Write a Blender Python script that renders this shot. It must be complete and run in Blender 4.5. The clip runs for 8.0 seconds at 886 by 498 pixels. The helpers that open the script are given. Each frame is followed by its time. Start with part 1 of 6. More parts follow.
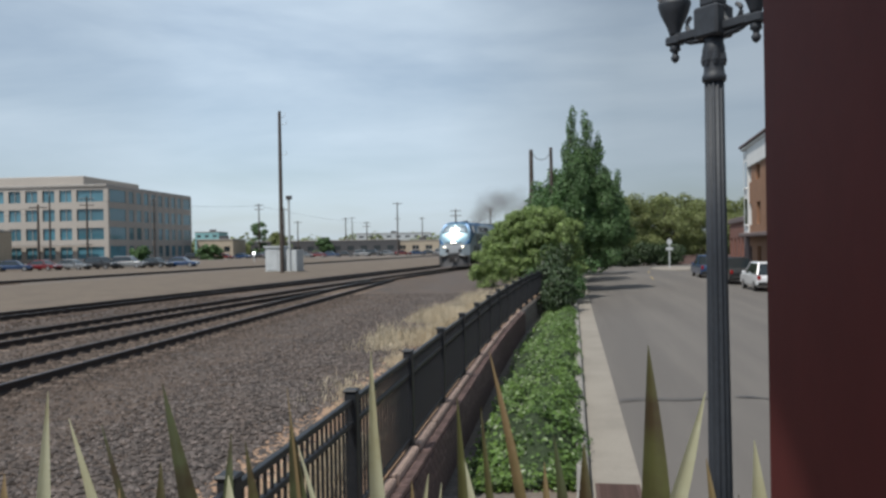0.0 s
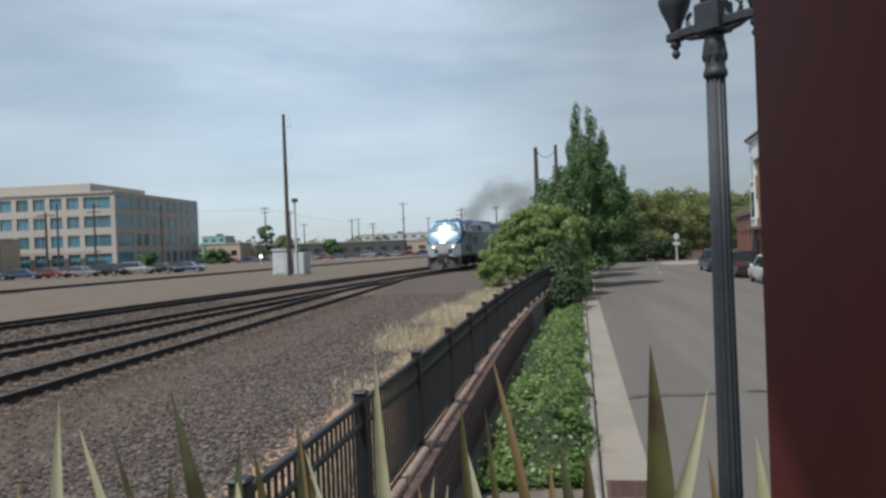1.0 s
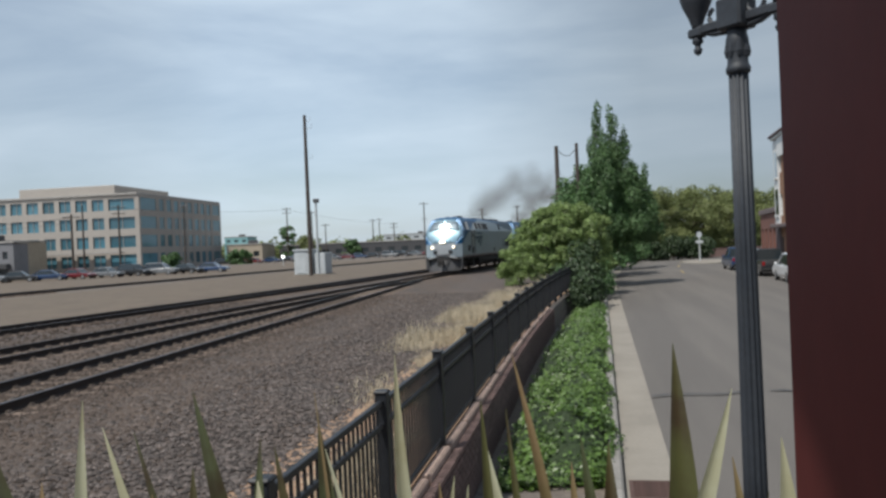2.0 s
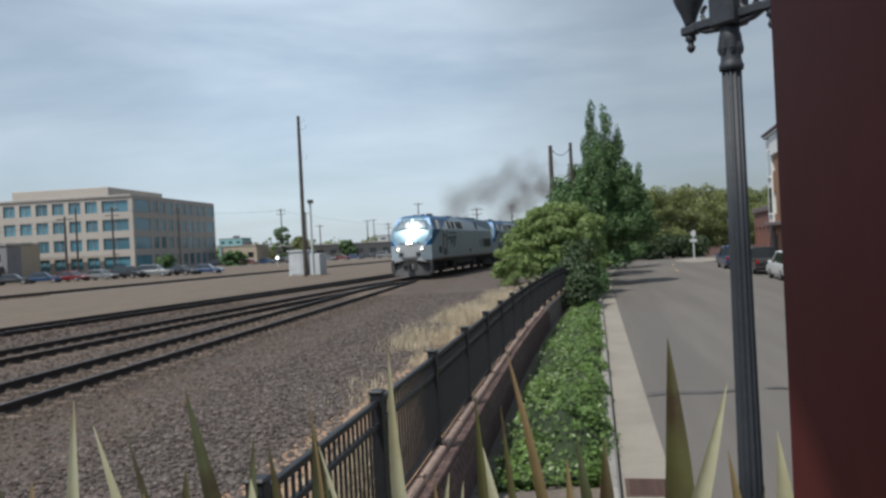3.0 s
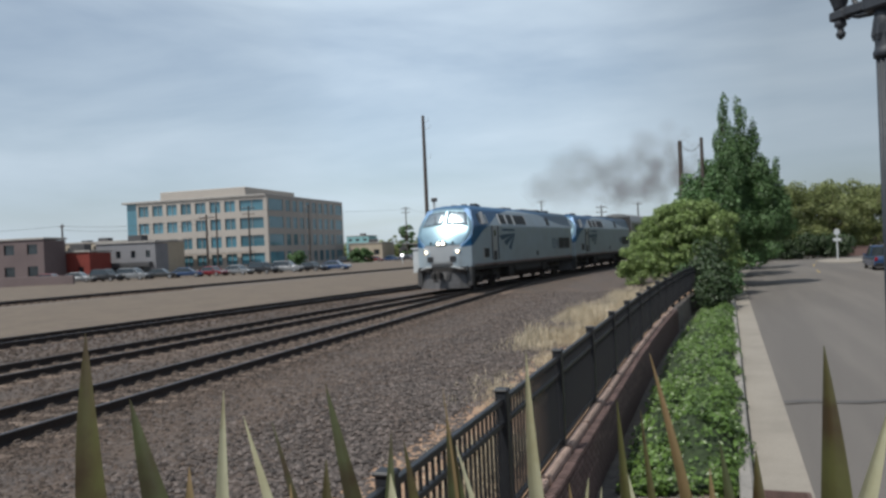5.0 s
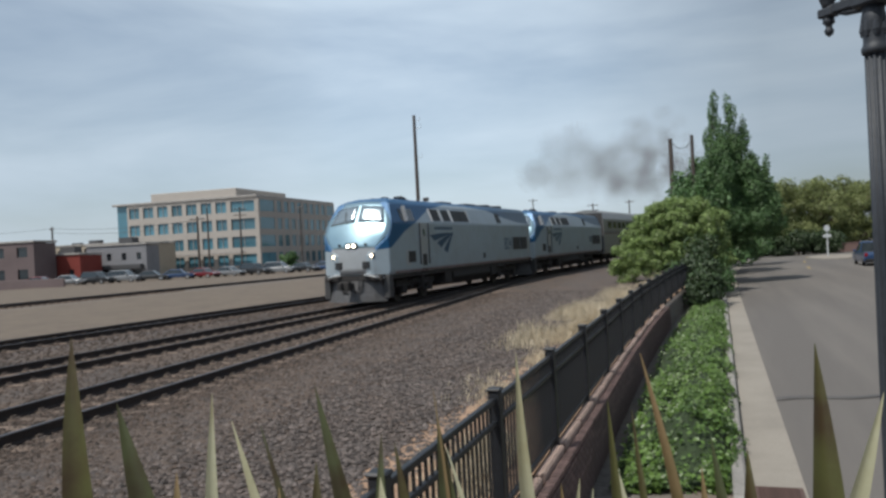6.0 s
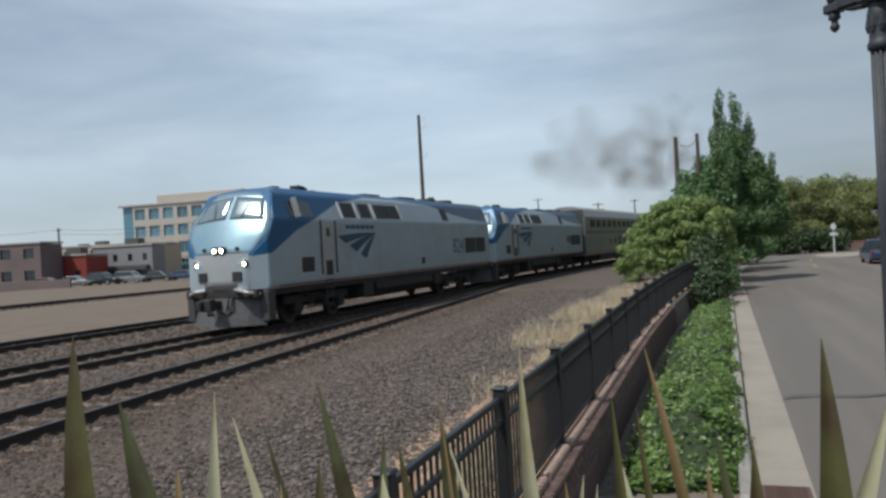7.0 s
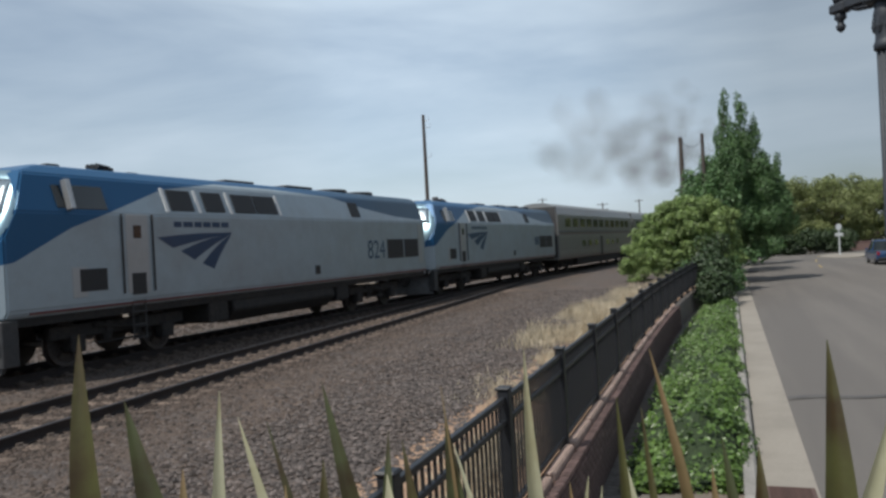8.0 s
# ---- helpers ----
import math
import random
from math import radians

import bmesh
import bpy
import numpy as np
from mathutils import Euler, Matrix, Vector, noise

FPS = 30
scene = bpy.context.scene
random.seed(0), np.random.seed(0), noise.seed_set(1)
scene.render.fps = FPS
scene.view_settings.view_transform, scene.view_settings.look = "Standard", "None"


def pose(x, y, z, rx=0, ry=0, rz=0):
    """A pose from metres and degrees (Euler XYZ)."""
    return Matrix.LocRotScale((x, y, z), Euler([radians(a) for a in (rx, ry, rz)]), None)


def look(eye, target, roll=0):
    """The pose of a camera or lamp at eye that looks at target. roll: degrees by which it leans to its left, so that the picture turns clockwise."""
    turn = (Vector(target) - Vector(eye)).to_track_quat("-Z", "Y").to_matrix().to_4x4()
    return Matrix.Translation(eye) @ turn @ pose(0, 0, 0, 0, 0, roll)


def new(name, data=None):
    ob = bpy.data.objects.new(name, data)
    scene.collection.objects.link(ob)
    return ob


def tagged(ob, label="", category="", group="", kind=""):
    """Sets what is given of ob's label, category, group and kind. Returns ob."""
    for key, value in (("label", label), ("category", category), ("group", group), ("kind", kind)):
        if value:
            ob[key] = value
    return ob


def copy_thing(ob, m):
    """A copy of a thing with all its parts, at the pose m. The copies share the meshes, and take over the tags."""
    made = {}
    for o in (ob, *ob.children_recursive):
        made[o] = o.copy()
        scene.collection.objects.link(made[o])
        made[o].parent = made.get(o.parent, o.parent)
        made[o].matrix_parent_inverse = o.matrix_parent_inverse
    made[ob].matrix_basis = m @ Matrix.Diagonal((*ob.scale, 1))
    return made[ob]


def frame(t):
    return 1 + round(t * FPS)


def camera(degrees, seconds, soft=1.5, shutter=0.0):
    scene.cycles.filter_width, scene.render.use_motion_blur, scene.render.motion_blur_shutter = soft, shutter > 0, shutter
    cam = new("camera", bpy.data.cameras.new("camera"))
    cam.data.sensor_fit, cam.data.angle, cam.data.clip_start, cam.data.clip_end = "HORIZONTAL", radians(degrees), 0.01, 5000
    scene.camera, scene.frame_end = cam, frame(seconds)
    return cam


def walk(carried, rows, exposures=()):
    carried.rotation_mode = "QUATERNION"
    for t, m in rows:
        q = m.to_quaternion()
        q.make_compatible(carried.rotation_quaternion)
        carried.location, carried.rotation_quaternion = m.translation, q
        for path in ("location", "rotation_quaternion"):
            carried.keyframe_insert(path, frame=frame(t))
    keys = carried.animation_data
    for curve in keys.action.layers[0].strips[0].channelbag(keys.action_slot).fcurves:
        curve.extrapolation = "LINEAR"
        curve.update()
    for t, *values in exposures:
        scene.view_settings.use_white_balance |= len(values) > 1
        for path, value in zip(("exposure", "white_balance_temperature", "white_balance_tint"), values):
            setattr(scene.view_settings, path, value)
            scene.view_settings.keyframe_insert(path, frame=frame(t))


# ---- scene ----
cam = camera(59.1, 8.0, soft=2.8)
PATH = [
    (0, (0.004, 0.012, 2.405), (0.002, 2.012, 2.397), -1.0),
    (0.5, (0.005, 0.001, 2.412), (-0.023, 2.001, 2.404), -1.6),
    (1, (0.014, -0.004, 2.415), (-0.005, 1.996, 2.406), -2.2),
    (1.5, (0.016, 0.0, 2.415), (-0.017, 2.0, 2.407), -2.2),
    (1.7, (0.016, 0.0, 2.415), (-0.051, 2.0, 2.407), -2.3),
    (2.8, (0.018, 0.011, 2.404), (-0.05, 2.011, 2.396), -2.8),
    (3, (0.018, 0.011, 2.404), (-0.041, 2.011, 2.396), -2.8),
    (3.5, (0.0, 0.007, 2.401), (-0.119, 2.004, 2.395), -2.0),
    (4, (-0.011, 0.017, 2.405), (-0.252, 2.002, 2.403), -1.8),
    (4.5, (-0.01, 0.015, 2.408), (-0.357, 1.984, 2.41), -2.2),
    (4.7, (-0.01, 0.015, 2.408), (-0.373, 1.982, 2.41), -2.3),
    (5.8, (-0.005, 0.03, 2.41), (-0.367, 1.998, 2.409), -3.0),
    (6, (-0.005, 0.03, 2.41), (-0.355, 1.999, 2.409), -3.0),
    (6.5, (-0.004, 0.029, 2.402), (-0.378, 1.994, 2.402), -3.2),
    (7, (-0.002, 0.041, 2.402), (-0.365, 2.007, 2.401), -3.2),
    (7.5, (-0.002, 0.037, 2.403), (-0.366, 2.004, 2.401), -3.0),
    (8, (-0.003, 0.041, 2.403), (-0.377, 2.006, 2.402), -3.1),
]
walk(cam, [(t, look(eye, target, roll)) for t, eye, target, roll in PATH], exposures=[(0.0, -0.03, 6340, 8), (8.0, -0.05, 6340, 8)])

# world and sun
SUN = Vector((-0.41, -0.436, 1.0)).normalized()
world = bpy.data.worlds.new("sky")
scene.world = world
world.use_nodes = True
wn, wl = world.node_tree.nodes, world.node_tree.links
wn.clear()
w_out = wn.new("ShaderNodeOutputWorld")
w_bg = wn.new("ShaderNodeBackground")
w_sky = wn.new("ShaderNodeTexSky")
w_sky.sky_type = "NISHITA"
w_sky.sun_disc = False
w_sky.sun_elevation = math.asin(SUN.z)
w_sky.sun_rotation = math.atan2(SUN.x, SUN.y)
w_sky.air_density, w_sky.dust_density, w_sky.ozone_density = 1.0, 1.2, 1.5
w_geo = wn.new("ShaderNodeTexCoord")
w_map = wn.new("ShaderNodeMapping")
w_map.inputs["Rotation"].default_value = (0.0, 0.12, 0.5)
w_map.inputs["Scale"].default_value = (1.0, 1.5, 5.4)
w_noise = wn.new("ShaderNodeTexNoise")
w_noise.inputs["Scale"].default_value = 1.5
w_noise.inputs["Detail"].default_value = 7.0
w_noise.inputs["Roughness"].default_value = 0.52
w_noise.inputs["Distortion"].default_value = 0.3
w_ramp = wn.new("ShaderNodeValToRGB")
w_ramp.color_ramp.elements[0].position = 0.36
w_ramp.color_ramp.elements[0].color = (0.0, 0.0, 0.0, 1)
w_ramp.color_ramp.elements[1].position = 0.62
w_ramp.color_ramp.elements[1].color = (1, 1, 1, 1)
w_mulc = wn.new("ShaderNodeMath")
w_mulc.operation = "MULTIPLY_ADD"
w_mulc.inputs[1].default_value = 0.46
w_mulc.inputs[2].default_value = 0.4
w_mix = wn.new("ShaderNodeMix")
w_mix.data_type = "RGBA"
w_mix.inputs["B"].default_value = (6.8, 7.85, 8.95, 1)
w_bg.inputs["Strength"].default_value = 0.11
wl.new(w_geo.outputs["Generated"], w_map.inputs["Vector"])
wl.new(w_map.outputs["Vector"], w_noise.inputs["Vector"])
wl.new(w_noise.outputs["Fac"], w_ramp.inputs["Fac"])
wl.new(w_ramp.outputs["Color"], w_mulc.inputs[0])
wl.new(w_mulc.outputs["Value"], w_mix.inputs["Factor"])
wl.new(w_sky.outputs["Color"], w_mix.inputs["A"])
w_sep = wn.new("ShaderNodeSeparateXYZ")
wl.new(w_geo.outputs["Generated"], w_sep.inputs["Vector"])
w_side = wn.new("ShaderNodeMapRange")
w_side.inputs["From Min"].default_value, w_side.inputs["From Max"].default_value = -0.6, 0.6
wl.new(w_sep.outputs["X"], w_side.inputs["Value"])
# thicker veil of cloud towards the right
w_veil = wn.new("ShaderNodeValToRGB")
veil = w_veil.color_ramp.elements
veil[0].position, veil[0].color = 0.0, (0.8, 0.8, 0.8, 1)
veil[1].position, veil[1].color = 1.0, (0.56, 0.55, 0.55, 1)
for at_x, v in ((0.18, 0.88), (0.26, 0.98), (0.36, 0.97), (0.5, 0.9), (0.58, 0.76), (0.68, 0.6)):
    e = veil.new(at_x)
    e.color = (v, v, v * 0.995, 1)
wl.new(w_side.outputs["Result"], w_veil.inputs["Fac"])
w_thin = wn.new("ShaderNodeVectorMath")
w_thin.operation = "MULTIPLY"
wl.new(w_mix.outputs["Result"], w_thin.inputs[0])
wl.new(w_veil.outputs["Color"], w_thin.inputs[1])
wl.new(w_thin.outputs["Vector"], w_bg.inputs["Color"])
wl.new(w_bg.outputs["Background"], w_out.inputs["Surface"])

sun = new("sun", bpy.data.lights.new("sun", "SUN"))
sun.data.energy, sun.data.angle, sun.data.color = 4.2, radians(0.6), (1.0, 0.94, 0.86)
sun.matrix_basis = look(SUN * 60, (0, 0, 0))


# materials
def nd(mat, kind, **values):
    n = mat.node_tree.nodes.new(kind)
    for key, value in values.items():
        n.inputs[key.replace("_", " ")].default_value = value
    return n


def paint(name, color, rough=0.6, metal=0.0, grain=20.0, vary=0.18, stain=1.2, stains=0.2, bump=0.15, coat=0.0, island=0.0, random_object=0.0, tint=None, spec=0.5, drawn=0.0):
    """A surface with fine grain and larger stains. tint: the colour of the stains."""
    mat = bpy.data.materials.new(name)
    mat.use_nodes = True
    lk = mat.node_tree.links
    bsdf = mat.node_tree.nodes["Principled BSDF"]
    bsdf.inputs["Roughness"].default_value = rough
    bsdf.inputs["Metallic"].default_value = metal
    bsdf.inputs["Coat Weight"].default_value = coat
    bsdf.inputs["Specular IOR Level"].default_value = spec
    bsdf.inputs["Coat Roughness"].default_value = 0.12
    co = nd(mat, "ShaderNodeTexCoord")
    fine = nd(mat, "ShaderNodeTexNoise", Scale=grain, Detail=4.0, Roughness=0.65)
    broad = nd(mat, "ShaderNodeTexNoise", Scale=stain, Detail=5.0, Roughness=0.6)
    lk.new(co.outputs["Object"], fine.inputs["Vector"])
    if drawn:
        # stains drawn out along the street
        turn = nd(mat, "ShaderNodeMapping", Rotation=(0, 0, radians(9.4)))
        pull = nd(mat, "ShaderNodeMapping", Scale=(1, drawn, 1))
        lk.new(co.outputs["Object"], turn.inputs["Vector"])
        lk.new(turn.outputs["Vector"], pull.inputs["Vector"])
        lk.new(pull.outputs["Vector"], broad.inputs["Vector"])
    else:
        lk.new(co.outputs["Object"], broad.inputs["Vector"])
    m1 = nd(mat, "ShaderNodeMapRange")
    m1.inputs["From Min"].default_value, m1.inputs["From Max"].default_value = 0.3, 0.7
    m1.inputs["To Min"].default_value, m1.inputs["To Max"].default_value = 1 - vary, 1 + vary
    lk.new(fine.outputs["Fac"], m1.inputs["Value"])
    m2 = nd(mat, "ShaderNodeMapRange")
    m2.inputs["From Min"].default_value, m2.inputs["From Max"].default_value = 0.42, 0.68
    m2.inputs["To Min"].default_value, m2.inputs["To Max"].default_value = 0.0, stains
    lk.new(broad.outputs["Fac"], m2.inputs["Value"])
    mix = mat.node_tree.nodes.new("ShaderNodeMix")
    mix.data_type = "RGBA"
    mix.inputs["A"].default_value = (*color, 1)
    mix.inputs["B"].default_value = (*(tint or [c * 0.5 for c in color]), 1)
    lk.new(m2.outputs["Result"], mix.inputs["Factor"])
    last = m1.outputs["Result"]
    for amount, node, socket in ((island, "ShaderNodeNewGeometry", "Random Per Island"), (random_object, "ShaderNodeObjectInfo", "Random")):
        if amount:
            g = nd(mat, node)
            mr = nd(mat, "ShaderNodeMapRange")
            mr.inputs["To Min"].default_value, mr.inputs["To Max"].default_value = 1 - amount, 1 + amount
            lk.new(g.outputs[socket], mr.inputs["Value"])
            mm = nd(mat, "ShaderNodeMath")
            mm.operation = "MULTIPLY"
            lk.new(last, mm.inputs[0])
            lk.new(mr.outputs["Result"], mm.inputs[1])
            last = mm.outputs["Value"]
    sc = nd(mat, "ShaderNodeVectorMath")
    sc.operation = "SCALE"
    lk.new(mix.outputs["Result"], sc.inputs[0])
    lk.new(last, sc.inputs["Scale"])
    lk.new(sc.outputs["Vector"], bsdf.inputs["Base Color"])
    if bump:
        b = nd(mat, "ShaderNodeBump", Strength=bump, Distance=0.02)
        lk.new(fine.outputs["Fac"], b.inputs["Height"])
        lk.new(b.outputs["Normal"], bsdf.inputs["Normal"])
    return mat


def leafy(name, color, dark, rough=0.5, through_light=0.25, island=0.45, stain=0.5):
    mat = paint(name, color, rough, grain=6.0, vary=0.15, stain=stain, stains=0.5 if stain < 1 else 1.0, bump=0.0, island=island, tint=dark)
    lk = mat.node_tree.links
    bsdf = mat.node_tree.nodes["Principled BSDF"]
    tr = nd(mat, "ShaderNodeBsdfTranslucent")
    src = bsdf.inputs["Base Color"].links[0].from_socket
    lk.new(src, tr.inputs["Color"])
    ms = nd(mat, "ShaderNodeMixShader")
    ms.inputs[0].default_value = through_light
    lk.new(bsdf.outputs[0], ms.inputs[1])
    lk.new(tr.outputs[0], ms.inputs[2])
    lk.new(ms.outputs[0], mat.node_tree.nodes["Material Output"].inputs["Surface"])
    return mat


def glow(name, color, strength):
    mat = bpy.data.materials.new(name)
    mat.use_nodes = True
    bsdf = mat.node_tree.nodes["Principled BSDF"]
    bsdf.inputs["Base Color"].default_value = (*color, 1)
    bsdf.inputs["Emission Color"].default_value = (*color, 1)
    bsdf.inputs["Emission Strength"].default_value = strength
    return mat


def gravel(name, a, b, c, size, rough=0.9, bump=0.8):
    """Crushed stone: cells of differing greys, patches of soil between."""
    mat = bpy.data.materials.new(name)
    mat.use_nodes = True
    lk = mat.node_tree.links
    bsdf = mat.node_tree.nodes["Principled BSDF"]
    bsdf.inputs["Roughness"].default_value = rough
    co = nd(mat, "ShaderNodeTexCoord")
    vo = nd(mat, "ShaderNodeTexVoronoi", Scale=size)
    br = nd(mat, "ShaderNodeTexNoise", Scale=0.55, Detail=6.0, Roughness=0.65)
    for n in (vo, br):
        lk.new(co.outputs["Object"], n.inputs["Vector"])
    ramp = nd(mat, "ShaderNodeValToRGB")
    ramp.color_ramp.elements[0].color = (*a, 1)
    ramp.color_ramp.elements[1].color = (*b, 1)
    sep = nd(mat, "ShaderNodeSeparateColor")
    lk.new(vo.outputs["Color"], sep.inputs["Color"])
    lk.new(sep.outputs["Red"], ramp.inputs["Fac"])
    mr = nd(mat, "ShaderNodeMapRange")
    mr.inputs["From Min"].default_value, mr.inputs["From Max"].default_value = 0.42, 0.66
    mr.inputs["To Max"].default_value = 0.75
    lk.new(br.outputs["Fac"], mr.inputs["Value"])
    mix = mat.node_tree.nodes.new("ShaderNodeMix")
    mix.data_type = "RGBA"
    mix.inputs["B"].default_value = (*c, 1)
    lk.new(mr.outputs["Result"], mix.inputs["Factor"])
    lk.new(ramp.outputs["Color"], mix.inputs["A"])
    lk.new(mix.outputs["Result"], bsdf.inputs["Base Color"])
    bp = nd(mat, "ShaderNodeBump", Strength=bump, Distance=0.03)
    bp.invert = True
    lk.new(vo.outputs["Distance"], bp.inputs["Height"])
    lk.new(bp.outputs["Normal"], bsdf.inputs["Normal"])
    return mat


M_GROUND = gravel("yard_soil", (0.095, 0.083, 0.075), (0.155, 0.135, 0.12), (0.165, 0.13, 0.1), 9.0)
M_BALLAST = gravel("ballast", (0.033, 0.027, 0.025), (0.12, 0.098, 0.088), (0.1, 0.068, 0.05), 15.0)
M_TAN = gravel("tan_dirt", (0.108, 0.083, 0.06), (0.14, 0.108, 0.078), (0.085, 0.066, 0.05), 6.0, bump=0.3)
M_OILED = gravel("oiled_ballast", (0.032, 0.025, 0.022), (0.1, 0.078, 0.066), (0.105, 0.07, 0.048), 16.0)
M_DARKSTONE = paint("rust_stained_stone", (0.056, 0.041, 0.033), 0.9, grain=25, vary=0.25, island=0.6, bump=0.3, tint=(0.12, 0.08, 0.056))
M_STONE = paint("crushed_stone", (0.092, 0.077, 0.071), 0.9, grain=25, vary=0.25, island=0.6, bump=0.3, tint=(0.12, 0.08, 0.06))
M_RUST = paint("rusty_rail", (0.026, 0.02, 0.019), 0.75, grain=30, vary=0.3, stain=3, stains=0.4, tint=(0.05, 0.03, 0.022))
M_RAILTOP = paint("worn_rail_top", (0.1, 0.1, 0.11), 0.42, metal=0.7, grain=40, vary=0.12, bump=0.05)
M_TIE = paint("sleeper_wood", (0.15, 0.11, 0.085), 0.9, grain=18, vary=0.35, stain=2.5, stains=0.5, random_object=0.25)
M_PLATE = paint("tie_plate_steel", (0.16, 0.13, 0.11), 0.6, metal=0.4, grain=40)
M_ASPHALT = paint("worn_asphalt", (0.106, 0.096, 0.088), 0.88, grain=60, vary=0.16, stain=0.7, stains=0.7, bump=0.3, tint=(0.15, 0.136, 0.122), drawn=0.06)
M_TAR = paint("tar_seal", (0.05, 0.05, 0.053), 0.6, grain=30)
M_CONC = paint("gutter_concrete", (0.25, 0.225, 0.192), 0.9, grain=35, vary=0.1, stain=0.8, stains=0.35, bump=0.15)
M_CURB = paint("kerb_concrete", (0.27, 0.255, 0.235), 0.9, grain=25, vary=0.16, stain=1.5, stains=0.6)
M_IRON = paint("black_iron_paint", (0.012, 0.0135, 0.017), 0.5, spec=0.35, grain=25, vary=0.2, stain=2, stains=0.3, tint=(0.035, 0.036, 0.04))
M_LAMP = paint("lamp_paint", (0.024, 0.029, 0.038), 0.58, grain=30, vary=0.2, stain=3, stains=0.3, tint=(0.055, 0.06, 0.068), bump=0.08)
M_CAP = paint("pink_cap_block", (0.43, 0.31, 0.255), 0.85, grain=30, vary=0.15, stain=4, stains=0.4, random_object=0.15)
M_BRICK = paint("brown_brick", (0.14, 0.09, 0.08), 0.88, grain=30, vary=0.2, stain=5, stains=0.4, random_object=0.3)
M_MORTAR = paint("mortar", (0.2, 0.17, 0.15), 0.95, grain=40)
M_IVY = leafy("ivy_leaf", (0.098, 0.165, 0.034), (0.04, 0.085, 0.019), 0.42, 0.25)
M_DARKGREEN = paint("under_ivy_dark", (0.02, 0.035, 0.01), 0.9, grain=10, vary=0.4)
M_GRASS = leafy("dry_grass", (0.57, 0.49, 0.36), (0.46, 0.38, 0.26), 0.7, 0.3, 0.25)
M_GREENGRASS = leafy("green_weed", (0.16, 0.22, 0.05), (0.1, 0.14, 0.03), 0.6, 0.3, 0.3)
M_BUSH = leafy("bush_leaf", (0.235, 0.315, 0.112), (0.155, 0.225, 0.075), 0.45, 0.38)
M_TREE = leafy("dark_tree_leaf", (0.105, 0.185, 0.07), (0.06, 0.12, 0.045), 0.5, 0.35)
M_OAK = leafy("oak_leaf", (0.21, 0.24, 0.092), (0.12, 0.155, 0.056), 0.55, 0.38)
# shrub green with the shade under the trees put into the colour
M_SHADELEAF = leafy("shaded_shrub_leaf", (0.04, 0.068, 0.024), (0.022, 0.04, 0.015), 0.5, 0.2)
M_BARK = paint("bark", (0.1, 0.075, 0.055), 0.95, grain=12, vary=0.4, bump=0.6)
M_WOODPOLE = paint("weathered_pole", (0.075, 0.06, 0.052), 0.9, grain=15, vary=0.3, stain=2, stains=0.4)
M_CABLE = paint("black_cable", (0.03, 0.03, 0.03), 0.6)
M_SILVER = paint("silver_paint", (0.38, 0.4, 0.415), 0.36, metal=0.35, grain=3, vary=0.05, stain=0.9, stains=0.3, bump=0.0, tint=(0.33, 0.32, 0.31))
M_CREAM = paint("stainless_car_side", (0.27, 0.275, 0.275), 0.38, metal=0.5, grain=4, vary=0.08, stain=0.8, stains=0.35, bump=0.0, tint=(0.3, 0.26, 0.22))
M_BLUE = paint("loco_blue", (0.007, 0.045, 0.11), 0.35, grain=4, vary=0.06, stain=1.2, stains=0.2, bump=0.0, coat=0.3)
M_DARK = paint("dirty_underframe", (0.02, 0.019, 0.019), 0.8, grain=12, vary=0.4, stain=3, stains=0.5, tint=(0.045, 0.036, 0.03))
M_GREYFRAME = paint("grey_skirt", (0.042, 0.044, 0.047), 0.65, grain=8, vary=0.2, stain=2, stains=0.5, tint=(0.06, 0.05, 0.045))
M_PILOT = paint("scuffed_pilot_paint", (0.075, 0.075, 0.08), 0.6, grain=8, vary=0.25, stain=2.5, stains=0.7, tint=(0.05, 0.045, 0.04))
M_WHEEL = paint("wheel_steel", (0.09, 0.08, 0.075), 0.5, metal=0.5, grain=15, vary=0.3)
M_GLASS = paint("dark_glass", (0.02, 0.028, 0.033), 0.08, grain=2, vary=0.1, bump=0.0, coat=0.6)
M_SCREEN = paint("coated_windscreen", (0.34, 0.4, 0.43), 0.2, metal=0.8, grain=2, vary=0.1, bump=0.05)
M_GRILLE = paint("dark_grille", (0.02, 0.021, 0.024), 0.6, grain=30, vary=0.3)
M_RED = paint("red_stripe", (0.12, 0.03, 0.028), 0.5, grain=10)
M_LIGHT = glow("headlight", (1.0, 0.86, 0.66), 14.0)
M_DITCH = glow("ditch_light", (1.0, 0.8, 0.55), 9.0)
M_WHITELIGHT = glow("far_signal_light", (1.0, 1.0, 1.0), 4.0)
M_STEEL = paint("steel_handrail", (0.55, 0.55, 0.54), 0.35, metal=0.7, grain=20)
M_COLUMN = paint("oxblood_steel_paint", (0.09, 0.021, 0.019), 0.7, spec=0.1, grain=8, vary=0.08, stain=1.5, stains=0.25, bump=0.04)
M_CANOPY = paint("canopy_boards", (0.1, 0.05, 0.04), 0.8, grain=10)
M_OFFICE = paint("cream_precast", (0.4, 0.365, 0.33), 0.85, grain=2, vary=0.06, stain=0.1, stains=0.15)
M_OFFGLASS = paint("blue_office_glass", (0.08, 0.2, 0.26), 0.1, grain=0.3, vary=0.25, stain=0.15, stains=0.5, bump=0.0, random_object=0.3, tint=(0.03, 0.08, 0.11), coat=0.5)
M_ROOF = paint("grey_roof", (0.35, 0.33, 0.31), 0.8, grain=2)
M_BROWNWALL = paint("mauve_stucco", (0.15, 0.115, 0.115), 0.9, grain=3, vary=0.08, stain=0.3, stains=0.3)
M_REDWALL = paint("red_stucco", (0.22, 0.04, 0.03), 0.85, grain=3, vary=0.1, stain=0.3, stains=0.3)
